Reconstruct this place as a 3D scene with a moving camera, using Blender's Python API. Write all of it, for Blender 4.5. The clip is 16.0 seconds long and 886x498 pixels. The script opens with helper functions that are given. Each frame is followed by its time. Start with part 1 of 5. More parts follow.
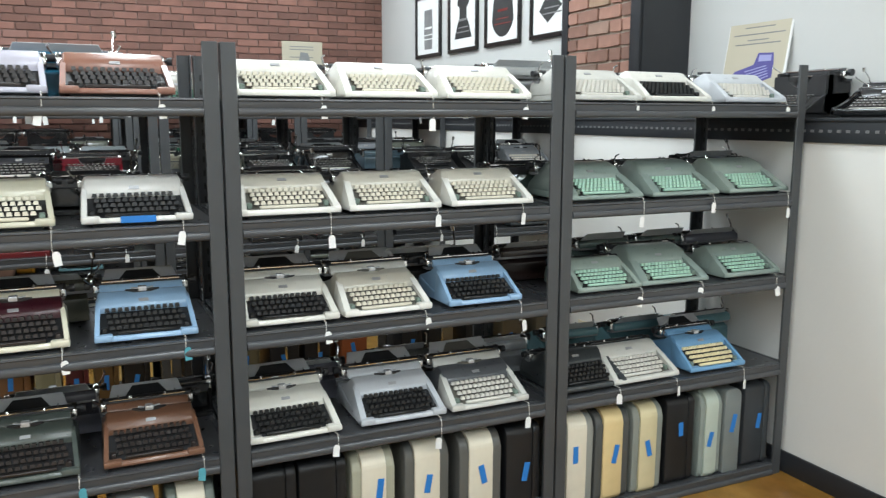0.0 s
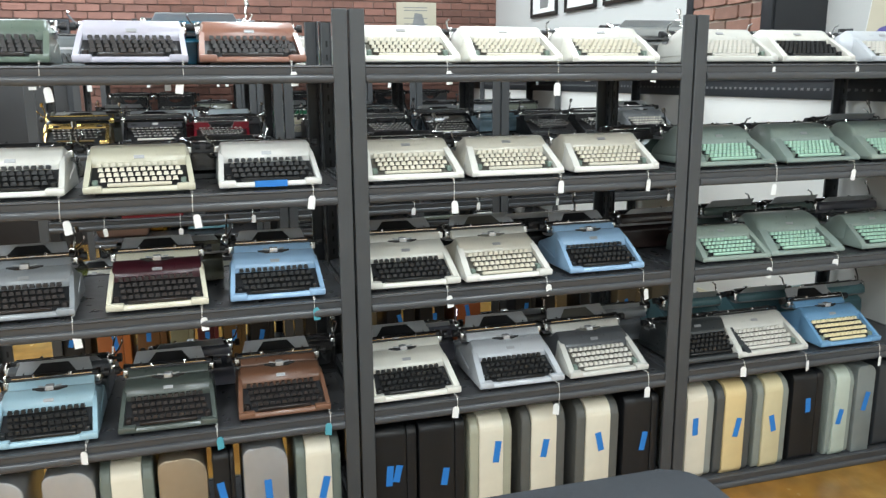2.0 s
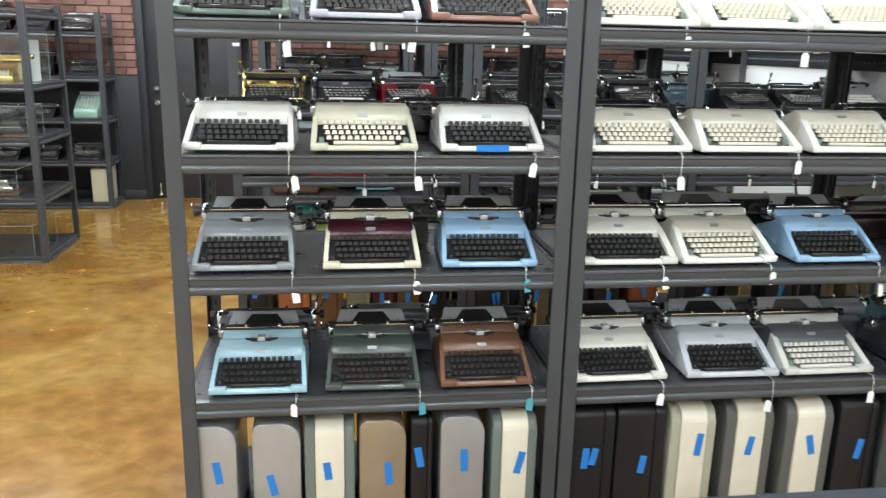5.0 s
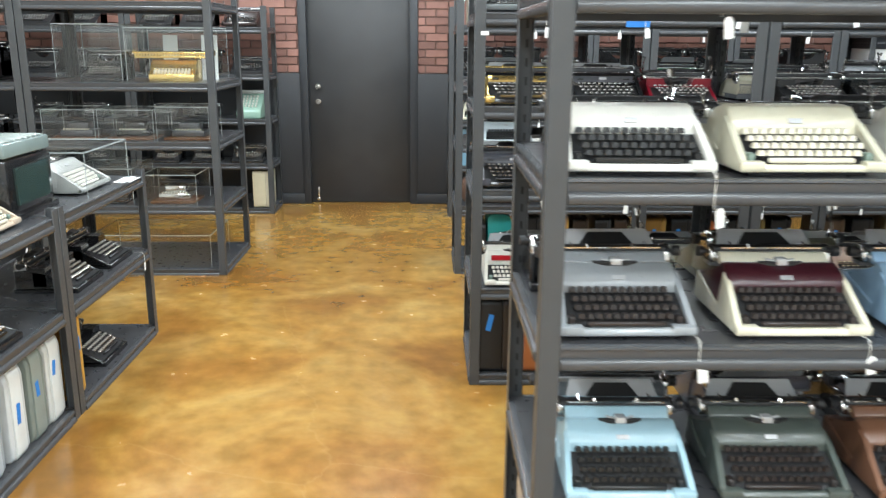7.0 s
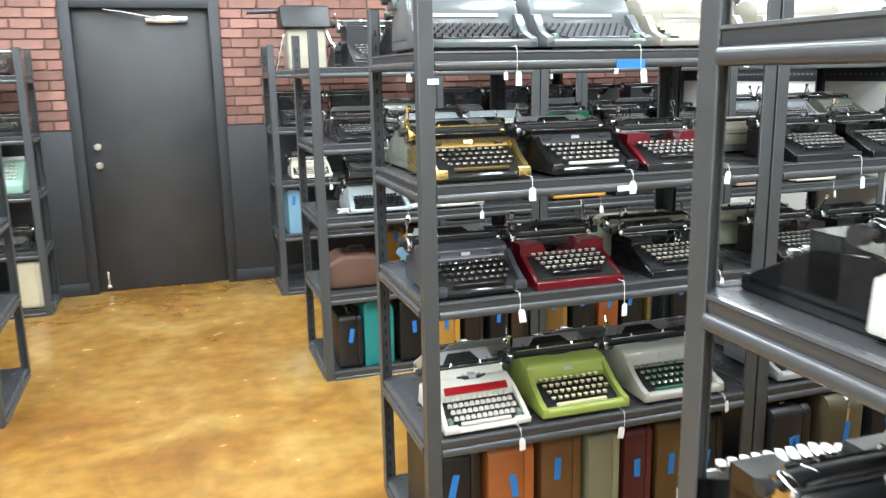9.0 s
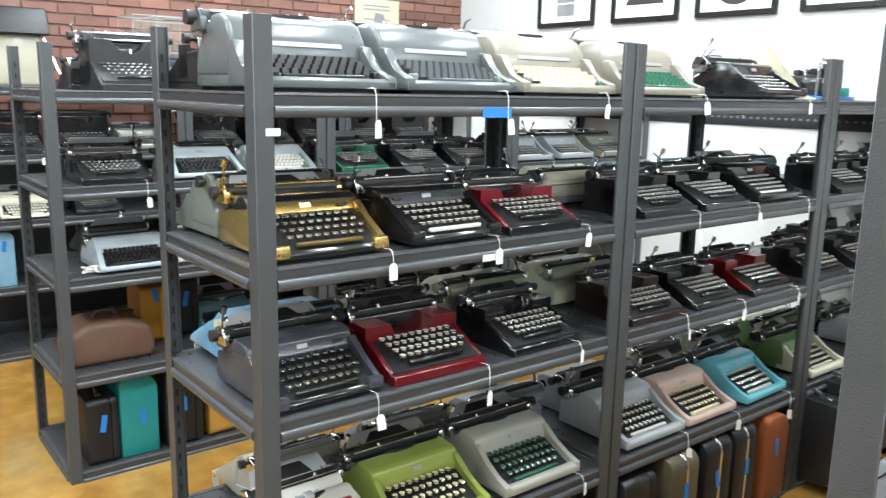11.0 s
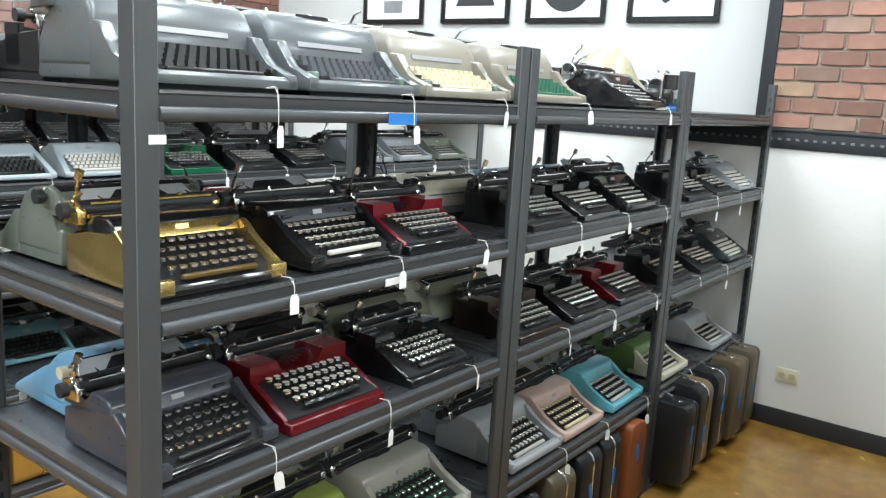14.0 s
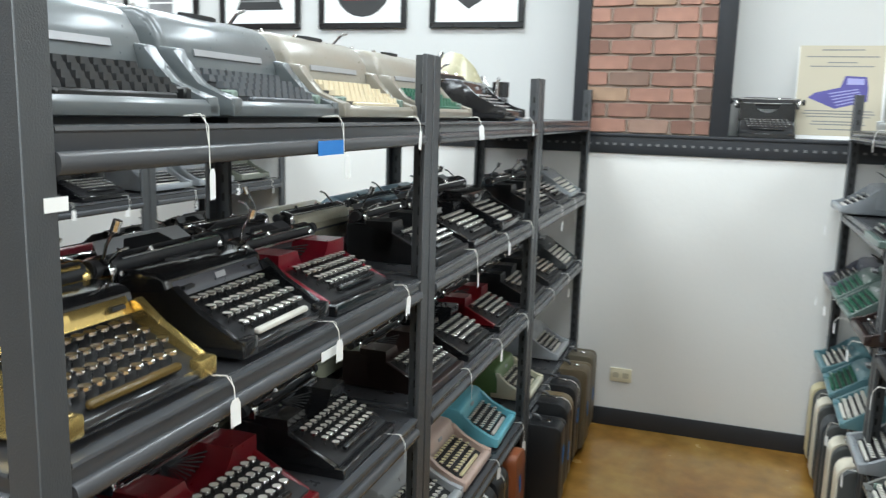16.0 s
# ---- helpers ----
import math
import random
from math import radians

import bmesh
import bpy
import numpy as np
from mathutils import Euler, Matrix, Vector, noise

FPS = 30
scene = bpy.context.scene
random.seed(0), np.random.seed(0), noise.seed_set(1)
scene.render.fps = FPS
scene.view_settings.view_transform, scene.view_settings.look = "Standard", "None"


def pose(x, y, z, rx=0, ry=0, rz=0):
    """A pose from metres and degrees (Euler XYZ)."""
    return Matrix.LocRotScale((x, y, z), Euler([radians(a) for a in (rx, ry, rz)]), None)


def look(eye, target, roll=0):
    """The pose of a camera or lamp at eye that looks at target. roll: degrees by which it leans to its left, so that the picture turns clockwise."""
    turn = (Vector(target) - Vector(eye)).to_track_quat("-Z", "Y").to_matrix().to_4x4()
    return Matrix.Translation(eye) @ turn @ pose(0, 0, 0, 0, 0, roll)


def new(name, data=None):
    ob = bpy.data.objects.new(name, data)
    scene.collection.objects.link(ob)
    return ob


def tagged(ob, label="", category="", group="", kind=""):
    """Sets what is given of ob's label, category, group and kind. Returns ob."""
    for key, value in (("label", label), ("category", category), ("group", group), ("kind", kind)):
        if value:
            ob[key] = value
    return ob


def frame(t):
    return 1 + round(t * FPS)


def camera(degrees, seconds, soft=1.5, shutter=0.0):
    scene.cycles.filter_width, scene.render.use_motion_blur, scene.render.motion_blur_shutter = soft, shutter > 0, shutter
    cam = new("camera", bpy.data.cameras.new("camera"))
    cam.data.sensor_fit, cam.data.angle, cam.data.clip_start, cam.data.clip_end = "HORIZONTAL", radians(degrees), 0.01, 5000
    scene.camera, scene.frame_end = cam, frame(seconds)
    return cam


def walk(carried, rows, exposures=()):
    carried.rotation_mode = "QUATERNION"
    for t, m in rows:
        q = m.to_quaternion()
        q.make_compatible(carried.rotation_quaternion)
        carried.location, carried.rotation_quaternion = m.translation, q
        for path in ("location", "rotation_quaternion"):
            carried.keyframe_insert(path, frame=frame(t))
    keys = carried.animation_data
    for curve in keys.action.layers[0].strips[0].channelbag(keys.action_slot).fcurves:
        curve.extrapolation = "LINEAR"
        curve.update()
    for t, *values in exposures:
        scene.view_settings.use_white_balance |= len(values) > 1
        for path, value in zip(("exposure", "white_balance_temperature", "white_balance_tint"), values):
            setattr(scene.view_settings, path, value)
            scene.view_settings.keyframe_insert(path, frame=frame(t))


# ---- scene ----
import collections

cam = camera(57.6, 16.0, soft=1.25, shutter=0.42)
PATH = [
    (0, (-0.065, -0.02, 1.606), (0.759, 1.774, 1.285), 0.1),
    (0.5, (-0.089, -0.017, 1.607), (0.669, 1.805, 1.28), 0.3),
    (1, (-0.1, -0.007, 1.61), (0.593, 1.838, 1.272), 0.5),
    (1.5, (-0.11, 0.005, 1.616), (0.527, 1.866, 1.255), 0.2),
    (2, (-0.115, -0.001, 1.625), (0.458, 1.869, 1.208), -0.4),
    (2.5, (-0.125, -0.007, 1.626), (0.392, 1.875, 1.187), -0.8),
    (3, (-0.185, 0.014, 1.615), (0.296, 1.905, 1.177), -0.7),
    (5.3, (-0.398, 0.228, 1.6), (-0.19, 2.155, 1.107), 1.9),
    (5.5, (-0.424, 0.311, 1.59), (-0.26, 2.243, 1.101), 2.4),
    (6, (-0.556, 0.495, 1.584), (-0.483, 2.433, 1.093), 3.1),
    (6.5, (-0.821, 0.672, 1.579), (-0.746, 2.605, 1.071), 2.6),
    (7, (-1.079, 0.898, 1.558), (-1.041, 2.833, 1.055), 0.4),
    (7.5, (-1.314, 1.198, 1.585), (-1.206, 3.135, 1.1), -0.7),
    (8, (-1.484, 1.505, 1.608), (-1.16, 3.424, 1.147), -1.3),
    (8.2, (-1.527, 1.619, 1.605), (-1.134, 3.528, 1.155), -1.5),
    (10.3, (-1.563, 2.726, 1.63), (-0.569, 4.422, 1.261), 0.8),
    (10.5, (-1.571, 2.745, 1.65), (-0.496, 4.392, 1.284), 0.9),
    (11, (-1.631, 2.776, 1.683), (-0.415, 4.316, 1.294), 1.2),
    (11.5, (-1.683, 2.799, 1.7), (-0.338, 4.214, 1.266), 2.8),
    (12, (-1.706, 2.85, 1.697), (-0.276, 4.178, 1.262), 3.2),
    (12.5, (-1.694, 2.886, 1.699), (-0.222, 4.176, 1.286), 3.4),
    (13, (-1.643, 2.943, 1.696), (-0.171, 4.244, 1.318), 3.9),
    (13.5, (-1.616, 3.041, 1.687), (-0.105, 4.295, 1.305), 3.9),
    (14, (-1.649, 3.144, 1.691), (-0.078, 4.322, 1.311), 3.3),
    (14.5, (-1.65, 3.237, 1.685), (-0.016, 4.331, 1.32), 3.2),
    (15, (-1.6, 3.367, 1.672), (0.082, 4.396, 1.335), 2.9),
    (15.5, (-1.541, 3.513, 1.673), (0.228, 4.386, 1.345), 2.8),
    (16, (-1.525, 3.694, 1.697), (0.34, 4.332, 1.36), 1.7),
]
EXPOSURES = [(0, -0.44), (3, -0.18), (5.5, -0.04), (8, 0.5), (10.5, 0.74), (11, 0.46), (12.5, 0.14), (14.5, 0.02), (16, -0.25)]
walk(cam, [(t, look(eye, target, roll)) for t, eye, target, roll in PATH], EXPOSURES)

# ---- light ----
CEIL = 3.7
world = bpy.data.worlds.new("world")
scene.world = world
world.use_nodes = True
world.node_tree.nodes["Background"].inputs[0].default_value = (0.8, 0.9, 1.0, 1)
world.node_tree.nodes["Background"].inputs[1].default_value = 0.05
LAMP_WATTS = 41.0
# row at y -3.3 is unseen, added to fill the shelf fronts with light
LAMPS = [(x, y) for y in (-3.3, -1.3, 0.8, 3.72, 5.6, 7.45) for x in (-3.4, -1.55, 0.35, 2.05)]

# ---- materials ----
def lin(h):
    v = [int(h[i:i + 2], 16) / 255 for i in (0, 2, 4)]
    return tuple(c / 12.92 if c <= 0.04045 else ((c + 0.055) / 1.055) ** 2.4 for c in v) + (1.0,)


def material(name, colour, rough=0.5, metal=0.0, vary=0.15, scale=8.0, bump=0.0, bump_scale=200.0, coat=0.0, rough_vary=0.1, per_object=0.0):
    m = bpy.data.materials.new(name)
    m.use_nodes = True
    nt = m.node_tree
    b = nt.nodes["Principled BSDF"]
    tc = nt.nodes.new("ShaderNodeTexCoord")
    n1 = nt.nodes.new("ShaderNodeTexNoise")
    n1.inputs["Scale"].default_value, n1.inputs["Detail"].default_value = scale, 6
    nt.links.new(tc.outputs["Object"], n1.inputs["Vector"])
    mix = nt.nodes.new("ShaderNodeMix")
    mix.data_type = "RGBA"
    c = lin(colour) if isinstance(colour, str) else colour
    mix.inputs[6].default_value = tuple(max(0, v * (1 - vary)) for v in c[:3]) + (1,)
    mix.inputs[7].default_value = tuple(min(1, v * (1 + vary)) for v in c[:3]) + (1,)
    nt.links.new(n1.outputs["Fac"], mix.inputs[0])
    out = mix.outputs[2]
    if per_object:
        oi = nt.nodes.new("ShaderNodeObjectInfo")
        hsv = nt.nodes.new("ShaderNodeHueSaturation")
        mr = nt.nodes.new("ShaderNodeMapRange")
        mr.inputs[3].default_value, mr.inputs[4].default_value = 1 - per_object, 1 + per_object
        nt.links.new(oi.outputs["Random"], mr.inputs[0])
        nt.links.new(mr.outputs[0], hsv.inputs["Value"])
        nt.links.new(out, hsv.inputs["Color"])
        out = hsv.outputs[0]
    nt.links.new(out, b.inputs["Base Color"])
    n2 = nt.nodes.new("ShaderNodeTexNoise")
    n2.inputs["Scale"].default_value, n2.inputs["Detail"].default_value = scale * 4, 4
    nt.links.new(tc.outputs["Object"], n2.inputs["Vector"])
    r = nt.nodes.new("ShaderNodeMapRange")
    r.inputs[3].default_value, r.inputs[4].default_value = max(0.02, rough - rough_vary), min(1, rough + rough_vary)
    nt.links.new(n2.outputs["Fac"], r.inputs[0])
    nt.links.new(r.outputs[0], b.inputs["Roughness"])
    b.inputs["Metallic"].default_value = metal
    b.inputs["Coat Weight"].default_value = coat
    b.inputs["Coat Roughness"].default_value = 0.12
    if bump:
        n3 = nt.nodes.new("ShaderNodeTexNoise")
        n3.inputs["Scale"].default_value, n3.inputs["Detail"].default_value = bump_scale, 3
        nt.links.new(tc.outputs["Object"], n3.inputs["Vector"])
        bp = nt.nodes.new("ShaderNodeBump")
        bp.inputs["Strength"].default_value, bp.inputs["Distance"].default_value = bump, 0.002
        nt.links.new(n3.outputs["Fac"], bp.inputs["Height"])
        nt.links.new(bp.outputs[0], b.inputs["Normal"])
    return m


PAINTS = {}


def paint(colour, rough=0.30, metal=0.0):
    """Enamel, leatherette or plated finish of one colour, with slight wear."""
    key = (colour, rough, metal)
    if key not in PAINTS:
        PAINTS[key] = material("paint_" + colour, colour, rough, metal, vary=0.1, scale=18, bump=0.05, bump_scale=900, rough_vary=0.07, coat=0.3 if rough <= 0.32 else 0.0)
    return PAINTS[key]


def floor_material():
    m = bpy.data.materials.new("stained_concrete")
    m.use_nodes = True
    nt = m.node_tree
    b = nt.nodes["Principled BSDF"]
    tc = nt.nodes.new("ShaderNodeTexCoord")
    n1 = nt.nodes.new("ShaderNodeTexNoise")
    n1.inputs["Scale"].default_value, n1.inputs["Detail"].default_value, n1.inputs["Distortion"].default_value = 1.5, 7, 0.5
    n1.inputs["Roughness"].default_value = 0.58
    nt.links.new(tc.outputs["Object"], n1.inputs["Vector"])
    ramp = nt.nodes.new("ShaderNodeValToRGB")
    e = ramp.color_ramp.elements
    e[0].position, e[0].color = 0.24, (0.19, 0.086, 0.018, 1)
    e[1].position, e[1].color = 0.78, (0.45, 0.30, 0.115, 1)
    for p, c in ((0.38, (0.25, 0.112, 0.021, 1)), (0.48, (0.30, 0.152, 0.031, 1)), (0.62, (0.36, 0.208, 0.054, 1))):
        e.new(p).color = c
    nt.links.new(n1.outputs["Fac"], ramp.inputs[0])
    # fine mottling and darker cloudy stains
    n2 = nt.nodes.new("ShaderNodeTexNoise")
    n2.inputs["Scale"].default_value, n2.inputs["Detail"].default_value = 9.0, 8
    nt.links.new(tc.outputs["Object"], n2.inputs["Vector"])
    mr = nt.nodes.new("ShaderNodeMapRange")
    mr.inputs[1].default_value, mr.inputs[2].default_value, mr.inputs[3].default_value, mr.inputs[4].default_value = 0.3, 0.7, 0.78, 1.15
    nt.links.new(n2.outputs["Fac"], mr.inputs[0])
    hsv = nt.nodes.new("ShaderNodeHueSaturation")
    nt.links.new(ramp.outputs[0], hsv.inputs["Color"])
    nt.links.new(mr.outputs[0], hsv.inputs["Value"])
    # thin hairline cracks
    vo = nt.nodes.new("ShaderNodeTexVoronoi")
    vo.feature = "DISTANCE_TO_EDGE"
    vo.inputs["Scale"].default_value = 0.55
    wob = nt.nodes.new("ShaderNodeMixRGB")
    wob.inputs[0].default_value = 0.22
    nt.links.new(tc.outputs["Object"], wob.inputs[1])
    nt.links.new(n1.outputs["Color"], wob.inputs[2])
    nt.links.new(wob.outputs[0], vo.inputs["Vector"])
    cr = nt.nodes.new("ShaderNodeMapRange")
    cr.inputs[1].default_value, cr.inputs[2].default_value, cr.inputs[3].default_value, cr.inputs[4].default_value = 0.0, 0.0025, 0.07, 0.0
    nt.links.new(vo.outputs["Distance"], cr.inputs[0])
    mx = nt.nodes.new("ShaderNodeMixRGB")
    mx.inputs[2].default_value = (0.62, 0.42, 0.16, 1)
    nt.links.new(cr.outputs[0], mx.inputs[0])
    nt.links.new(hsv.outputs[0], mx.inputs[1])
    nt.links.new(mx.outputs[0], b.inputs["Base Color"])
    rr = nt.nodes.new("ShaderNodeMapRange")
    rr.inputs[3].default_value, rr.inputs[4].default_value = 0.12, 0.34
    nt.links.new(n2.outputs["Fac"], rr.inputs[0])
    nt.links.new(rr.outputs[0], b.inputs["Roughness"])
    b.inputs["Coat Weight"].default_value, b.inputs["Coat Roughness"].default_value = 0.35, 0.12
    bp = nt.nodes.new("ShaderNodeBump")
    bp.inputs["Strength"].default_value, bp.inputs["Distance"].default_value = 0.010, 0.002
    nt.links.new(n2.outputs["Fac"], bp.inputs["Height"])
    nt.links.new(bp.outputs[0], b.inputs["Normal"])
    return m


def clear_material(name, tint=(1, 1, 1, 1), rough=0.02, alpha=0.9):
    """Clear acrylic: mostly see-through, with a mirror-like gloss."""
    m = bpy.data.materials.new(name)
    m.use_nodes = True
    nt = m.node_tree
    nt.nodes.remove(nt.nodes["Principled BSDF"])
    gl, tr, mix = nt.nodes.new("ShaderNodeBsdfGlossy"), nt.nodes.new("ShaderNodeBsdfTransparent"), nt.nodes.new("ShaderNodeMixShader")
    gl.inputs["Roughness"].default_value = rough
    tr.inputs[0].default_value = tint
    mix.inputs[0].default_value = 1 - alpha
    nt.links.new(tr.outputs[0], mix.inputs[1])
    nt.links.new(gl.outputs[0], mix.inputs[2])
    nt.links.new(mix.outputs[0], nt.nodes["Material Output"].inputs[0])
    return m


def emitter(name, colour, strength):
    m = bpy.data.materials.new(name)
    m.use_nodes = True
    b = m.node_tree.nodes["Principled BSDF"]
    b.inputs["Base Color"].default_value = (0.8, 0.8, 0.8, 1)
    b.inputs["Emission Color"].default_value, b.inputs["Emission Strength"].default_value = colour, strength
    return m


STEEL = material("powder_coated_steel", (0.058, 0.061, 0.064, 1), 0.42, 0.0, vary=0.22, scale=5, bump=0.35, bump_scale=380)
BEAM = material("rolled_steel_beam", (0.066, 0.068, 0.072, 1), 0.24, 0.0, vary=0.08, scale=3, rough_vary=0.03)
DECK = material("charcoal_board", (0.046, 0.046, 0.049, 1), 0.30, 0.0, vary=0.2, scale=6, bump=0.02, bump_scale=300)
# near-black, paints the shade inside the punched post slots
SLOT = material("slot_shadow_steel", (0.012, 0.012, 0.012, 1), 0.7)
CHROME = material("chrome", (0.72, 0.72, 0.72, 1), 0.16, 1.0, vary=0.05)
IRON = material("blackened_steel", (0.10, 0.10, 0.104, 1), 0.35, 0.5, vary=0.3, scale=20)
RUBBER = material("platen_rubber", (0.022, 0.022, 0.024, 1), 0.5, 0.0, vary=0.2, scale=12)
WELL = material("key_well_black", (0.014, 0.014, 0.015, 1), 0.5)
BLACK = material("black_enamel", (0.012, 0.012, 0.013, 1), 0.14, 0.0, vary=0.3, scale=10, coat=0.5)
WRINKLE = material("black_wrinkle_paint", (0.014, 0.014, 0.015, 1), 0.42, 0.0, vary=0.3, scale=30, bump=0.3, bump_scale=700)
GOLD = material("gold_plate", (0.83, 0.60, 0.22, 1), 0.24, 0.9, vary=0.06, scale=6, rough_vary=0.04)
WALL = material("white_plaster", (0.77, 0.76, 0.725, 1), 0.62, 0.0, vary=0.03, scale=2.0, bump=0.55, bump_scale=26)
UPPER = material("white_wall_paint", (0.58, 0.58, 0.56, 1), 0.6, 0.0, vary=0.02, scale=1.5, bump=0.2, bump_scale=60)
DARKWALL = material("charcoal_wall_paint", (0.022, 0.024, 0.028, 1), 0.5, 0.0, vary=0.2, scale=3, bump=0.15, bump_scale=90)
DOORM = material("dark_stained_wood", (0.027, 0.027, 0.028, 1), 0.42, 0.0, vary=0.35, scale=4, bump=0.15, bump_scale=60)
CEILM = material("ceiling_tile", (0.80, 0.80, 0.78, 1), 0.8, 0.0, vary=0.05, scale=20, bump=0.3, bump_scale=120)
BRICK = material("brick_warm", (0.255, 0.132, 0.096, 1), 0.8, 0.0, vary=0.35, scale=14, bump=0.6, bump_scale=70, per_object=0.32)
BRICKB = material("brick_brown", (0.225, 0.14, 0.105, 1), 0.8, 0.0, vary=0.35, scale=12, bump=0.6, bump_scale=70, per_object=0.3)
BRICKC = material("brick_tan", (0.31, 0.20, 0.13, 1), 0.8, 0.0, vary=0.35, scale=12, bump=0.6, bump_scale=70, per_object=0.25)
# lighter than the rest of the north wall: the door area's light painted in
BRICKD_LIT = material("brick_dusky_lit", (0.25, 0.125, 0.098, 1), 0.75, 0.0, vary=0.3, scale=10, bump=0.5, bump_scale=60, per_object=0.28)
MORTAR = material("mortar", (0.37, 0.30, 0.245, 1), 0.9, 0.0, vary=0.2, scale=30, bump=0.5, bump_scale=150)
MORTARD = material("mortar_dusky", (0.20, 0.125, 0.105, 1), 0.9, 0.0, vary=0.2, scale=30, bump=0.4, bump_scale=150)
PAPER = material("white_card", (0.82, 0.82, 0.80, 1), 0.7, 0.0, vary=0.04)
STRING = material("white_string", (0.75, 0.73, 0.68, 1), 0.85)
TAPE = material("blue_masking_tape", (0.02, 0.19, 0.56, 1), 0.6, 0.0, vary=0.12, scale=30)
TEALTAG = material("teal_card", (0.08, 0.33, 0.40, 1), 0.7)
ACRYLIC = clear_material("clear_acrylic", (0.97, 0.985, 0.98, 1), 0.03, 0.93)
EDGE = material("acrylic_edge", (0.34, 0.38, 0.38, 1), 0.25, 0.0, vary=0.05)
INK = material("black_ink", (0.03, 0.03, 0.03, 1), 0.6)
PAPERTAN = material("aged_print", (0.50, 0.45, 0.34, 1), 0.6, 0.0, vary=0.08, scale=4)
BLUEINK = material("violet_blue_ink", (0.085, 0.075, 0.27, 1), 0.6, 0.0, vary=0.3, scale=14)
GREYINK = material("grey_ink", (0.22, 0.22, 0.22, 1), 0.6, 0.0, vary=0.4, scale=10)
FLOORM = floor_material()
CABLE = material("white_cable", (0.75, 0.74, 0.7, 1), 0.5)

# ---- mesh helpers ----
def empty(name, m=None):
    ob = new(name)
    ob.empty_display_size = 0.05
    if m is not None:
        ob.matrix_basis = m
    return ob


def mesh_of(bm, name, smooth=True):
    me = bpy.data.meshes.new(name)
    bmesh.ops.recalc_face_normals(bm, faces=bm.faces[:])
    bm.to_mesh(me)
    bm.free()
    if smooth:
        me.shade_smooth()
        me.set_sharp_from_angle(angle=radians(38))
    # north wall: those beside the door as parts, the rest as one joined sheet of bricks
    return me


def bind(name, me, mat, parent, label=""):
    """A part: one mesh object under its thing, with a finish of its own."""
    if not me.materials:
        me.materials.append(mat)
    ob = new(name, me)
    ob.material_slots[0].link = "OBJECT"
    ob.material_slots[0].material = mat
    ob.parent = parent
    if label:
        ob["label"] = label
    return ob


def part(name, bm, mat, parent, label=""):
    return bind(name, mesh_of(bm, name), mat, parent, label)


def thing(name, bm, mat, label, category, kind="", group="", m=None):
    me = mesh_of(bm, name)
    me.materials.append(mat)
    ob = new(name, me)
    if m is not None:
        ob.matrix_basis = m
    return tagged(ob, label, category, group, kind)


def soften(bm, faces, width, seg=2):
    if width:
        edges = list({e for f in faces for e in f.edges})
        bmesh.ops.bevel(bm, geom=edges, offset=width, segments=seg, affect="EDGES", profile=0.5, clamp_overlap=True)


def prism(bm, pts, a0, a1, axis="x", bevel=0.0, seg=2):
    """A polygon swept along one axis; points are the two other axes in order."""
    def at(p, a):
        return {"x": (a, p[0], p[1]), "y": (p[0], a, p[1]), "z": (p[0], p[1], a)}[axis]
    v0 = [bm.verts.new(at(p, a0)) for p in pts]
    v1 = [bm.verts.new(at(p, a1)) for p in pts]
    n = len(pts)
    fs = [bm.faces.new(v0), bm.faces.new(v1[::-1])]
    fs += [bm.faces.new((v0[i], v1[i], v1[(i + 1) % n], v0[(i + 1) % n])) for i in range(n)]
    soften(bm, fs, bevel, seg)


def box(bm, x0, y0, z0, x1, y1, z1, bevel=0.0, seg=2):
    prism(bm, [(x0, y0), (x1, y0), (x1, y1), (x0, y1)], z0, z1, "z", bevel, seg)


def rod(bm, p, q, r, n=8, r2=None):
    p, q = Vector(p), Vector(q)
    d = q - p
    m = Matrix.Translation((p + q) / 2) @ d.to_track_quat("Z", "Y").to_matrix().to_4x4()
    bmesh.ops.create_cone(bm, cap_ends=True, segments=n, radius1=r, radius2=r if r2 is None else r2, depth=d.length, matrix=m)


def chain(bm, pts, r, n=6):
    for a, b in zip(pts, pts[1:]):
        rod(bm, a, b, r, n)


def new_bm():
    return bmesh.new()


def arc(cx, cy, r, a0, a1, n):
    return [(cx + r * math.cos(radians(a0 + (a1 - a0) * i / n)), cy + r * math.sin(radians(a0 + (a1 - a0) * i / n))) for i in range(n + 1)]


def rounded(x0, y0, x1, y1, r, n=4):
    return arc(x1 - r, y1 - r, r, 0, 90, n) + arc(x0 + r, y1 - r, r, 90, 180, n) + arc(x0 + r, y0 + r, r, 180, 270, n) + arc(x1 - r, y0 + r, r, 270, 360, n)


# ---- setting ----
EAST, EASTUP, NORTH, WEST, SOUTH = 2.83, 3.175, 8.68, -5.3, -4.6
LEDGE = 1.61
bm = new_bm(); box(bm, WEST - 0.15, SOUTH - 0.15, -0.2, EASTUP + 0.15, NORTH + 0.15, 0.0)
thing("floor", bm, FLOORM, "glossy amber-stained polished concrete floor with cloudy mottling", "floor", "structure")
bm = new_bm(); box(bm, WEST - 0.15, SOUTH - 0.15, CEIL, EASTUP + 0.15, NORTH + 0.15, CEIL + 0.15)
for i in range(1, 16):
    y = SOUTH + i * 0.82
    box(bm, WEST, y - 0.012, CEIL - 0.006, EASTUP, y + 0.012, CEIL + 0.001)
for i in range(1, 14):
    x = WEST + i * 0.62
    box(bm, x - 0.012, SOUTH, CEIL - 0.005, x + 0.012, NORTH, CEIL + 0.001)
thing("ceiling", bm, CEILM, "white suspended tile ceiling in a thin grid", "ceiling", "structure")
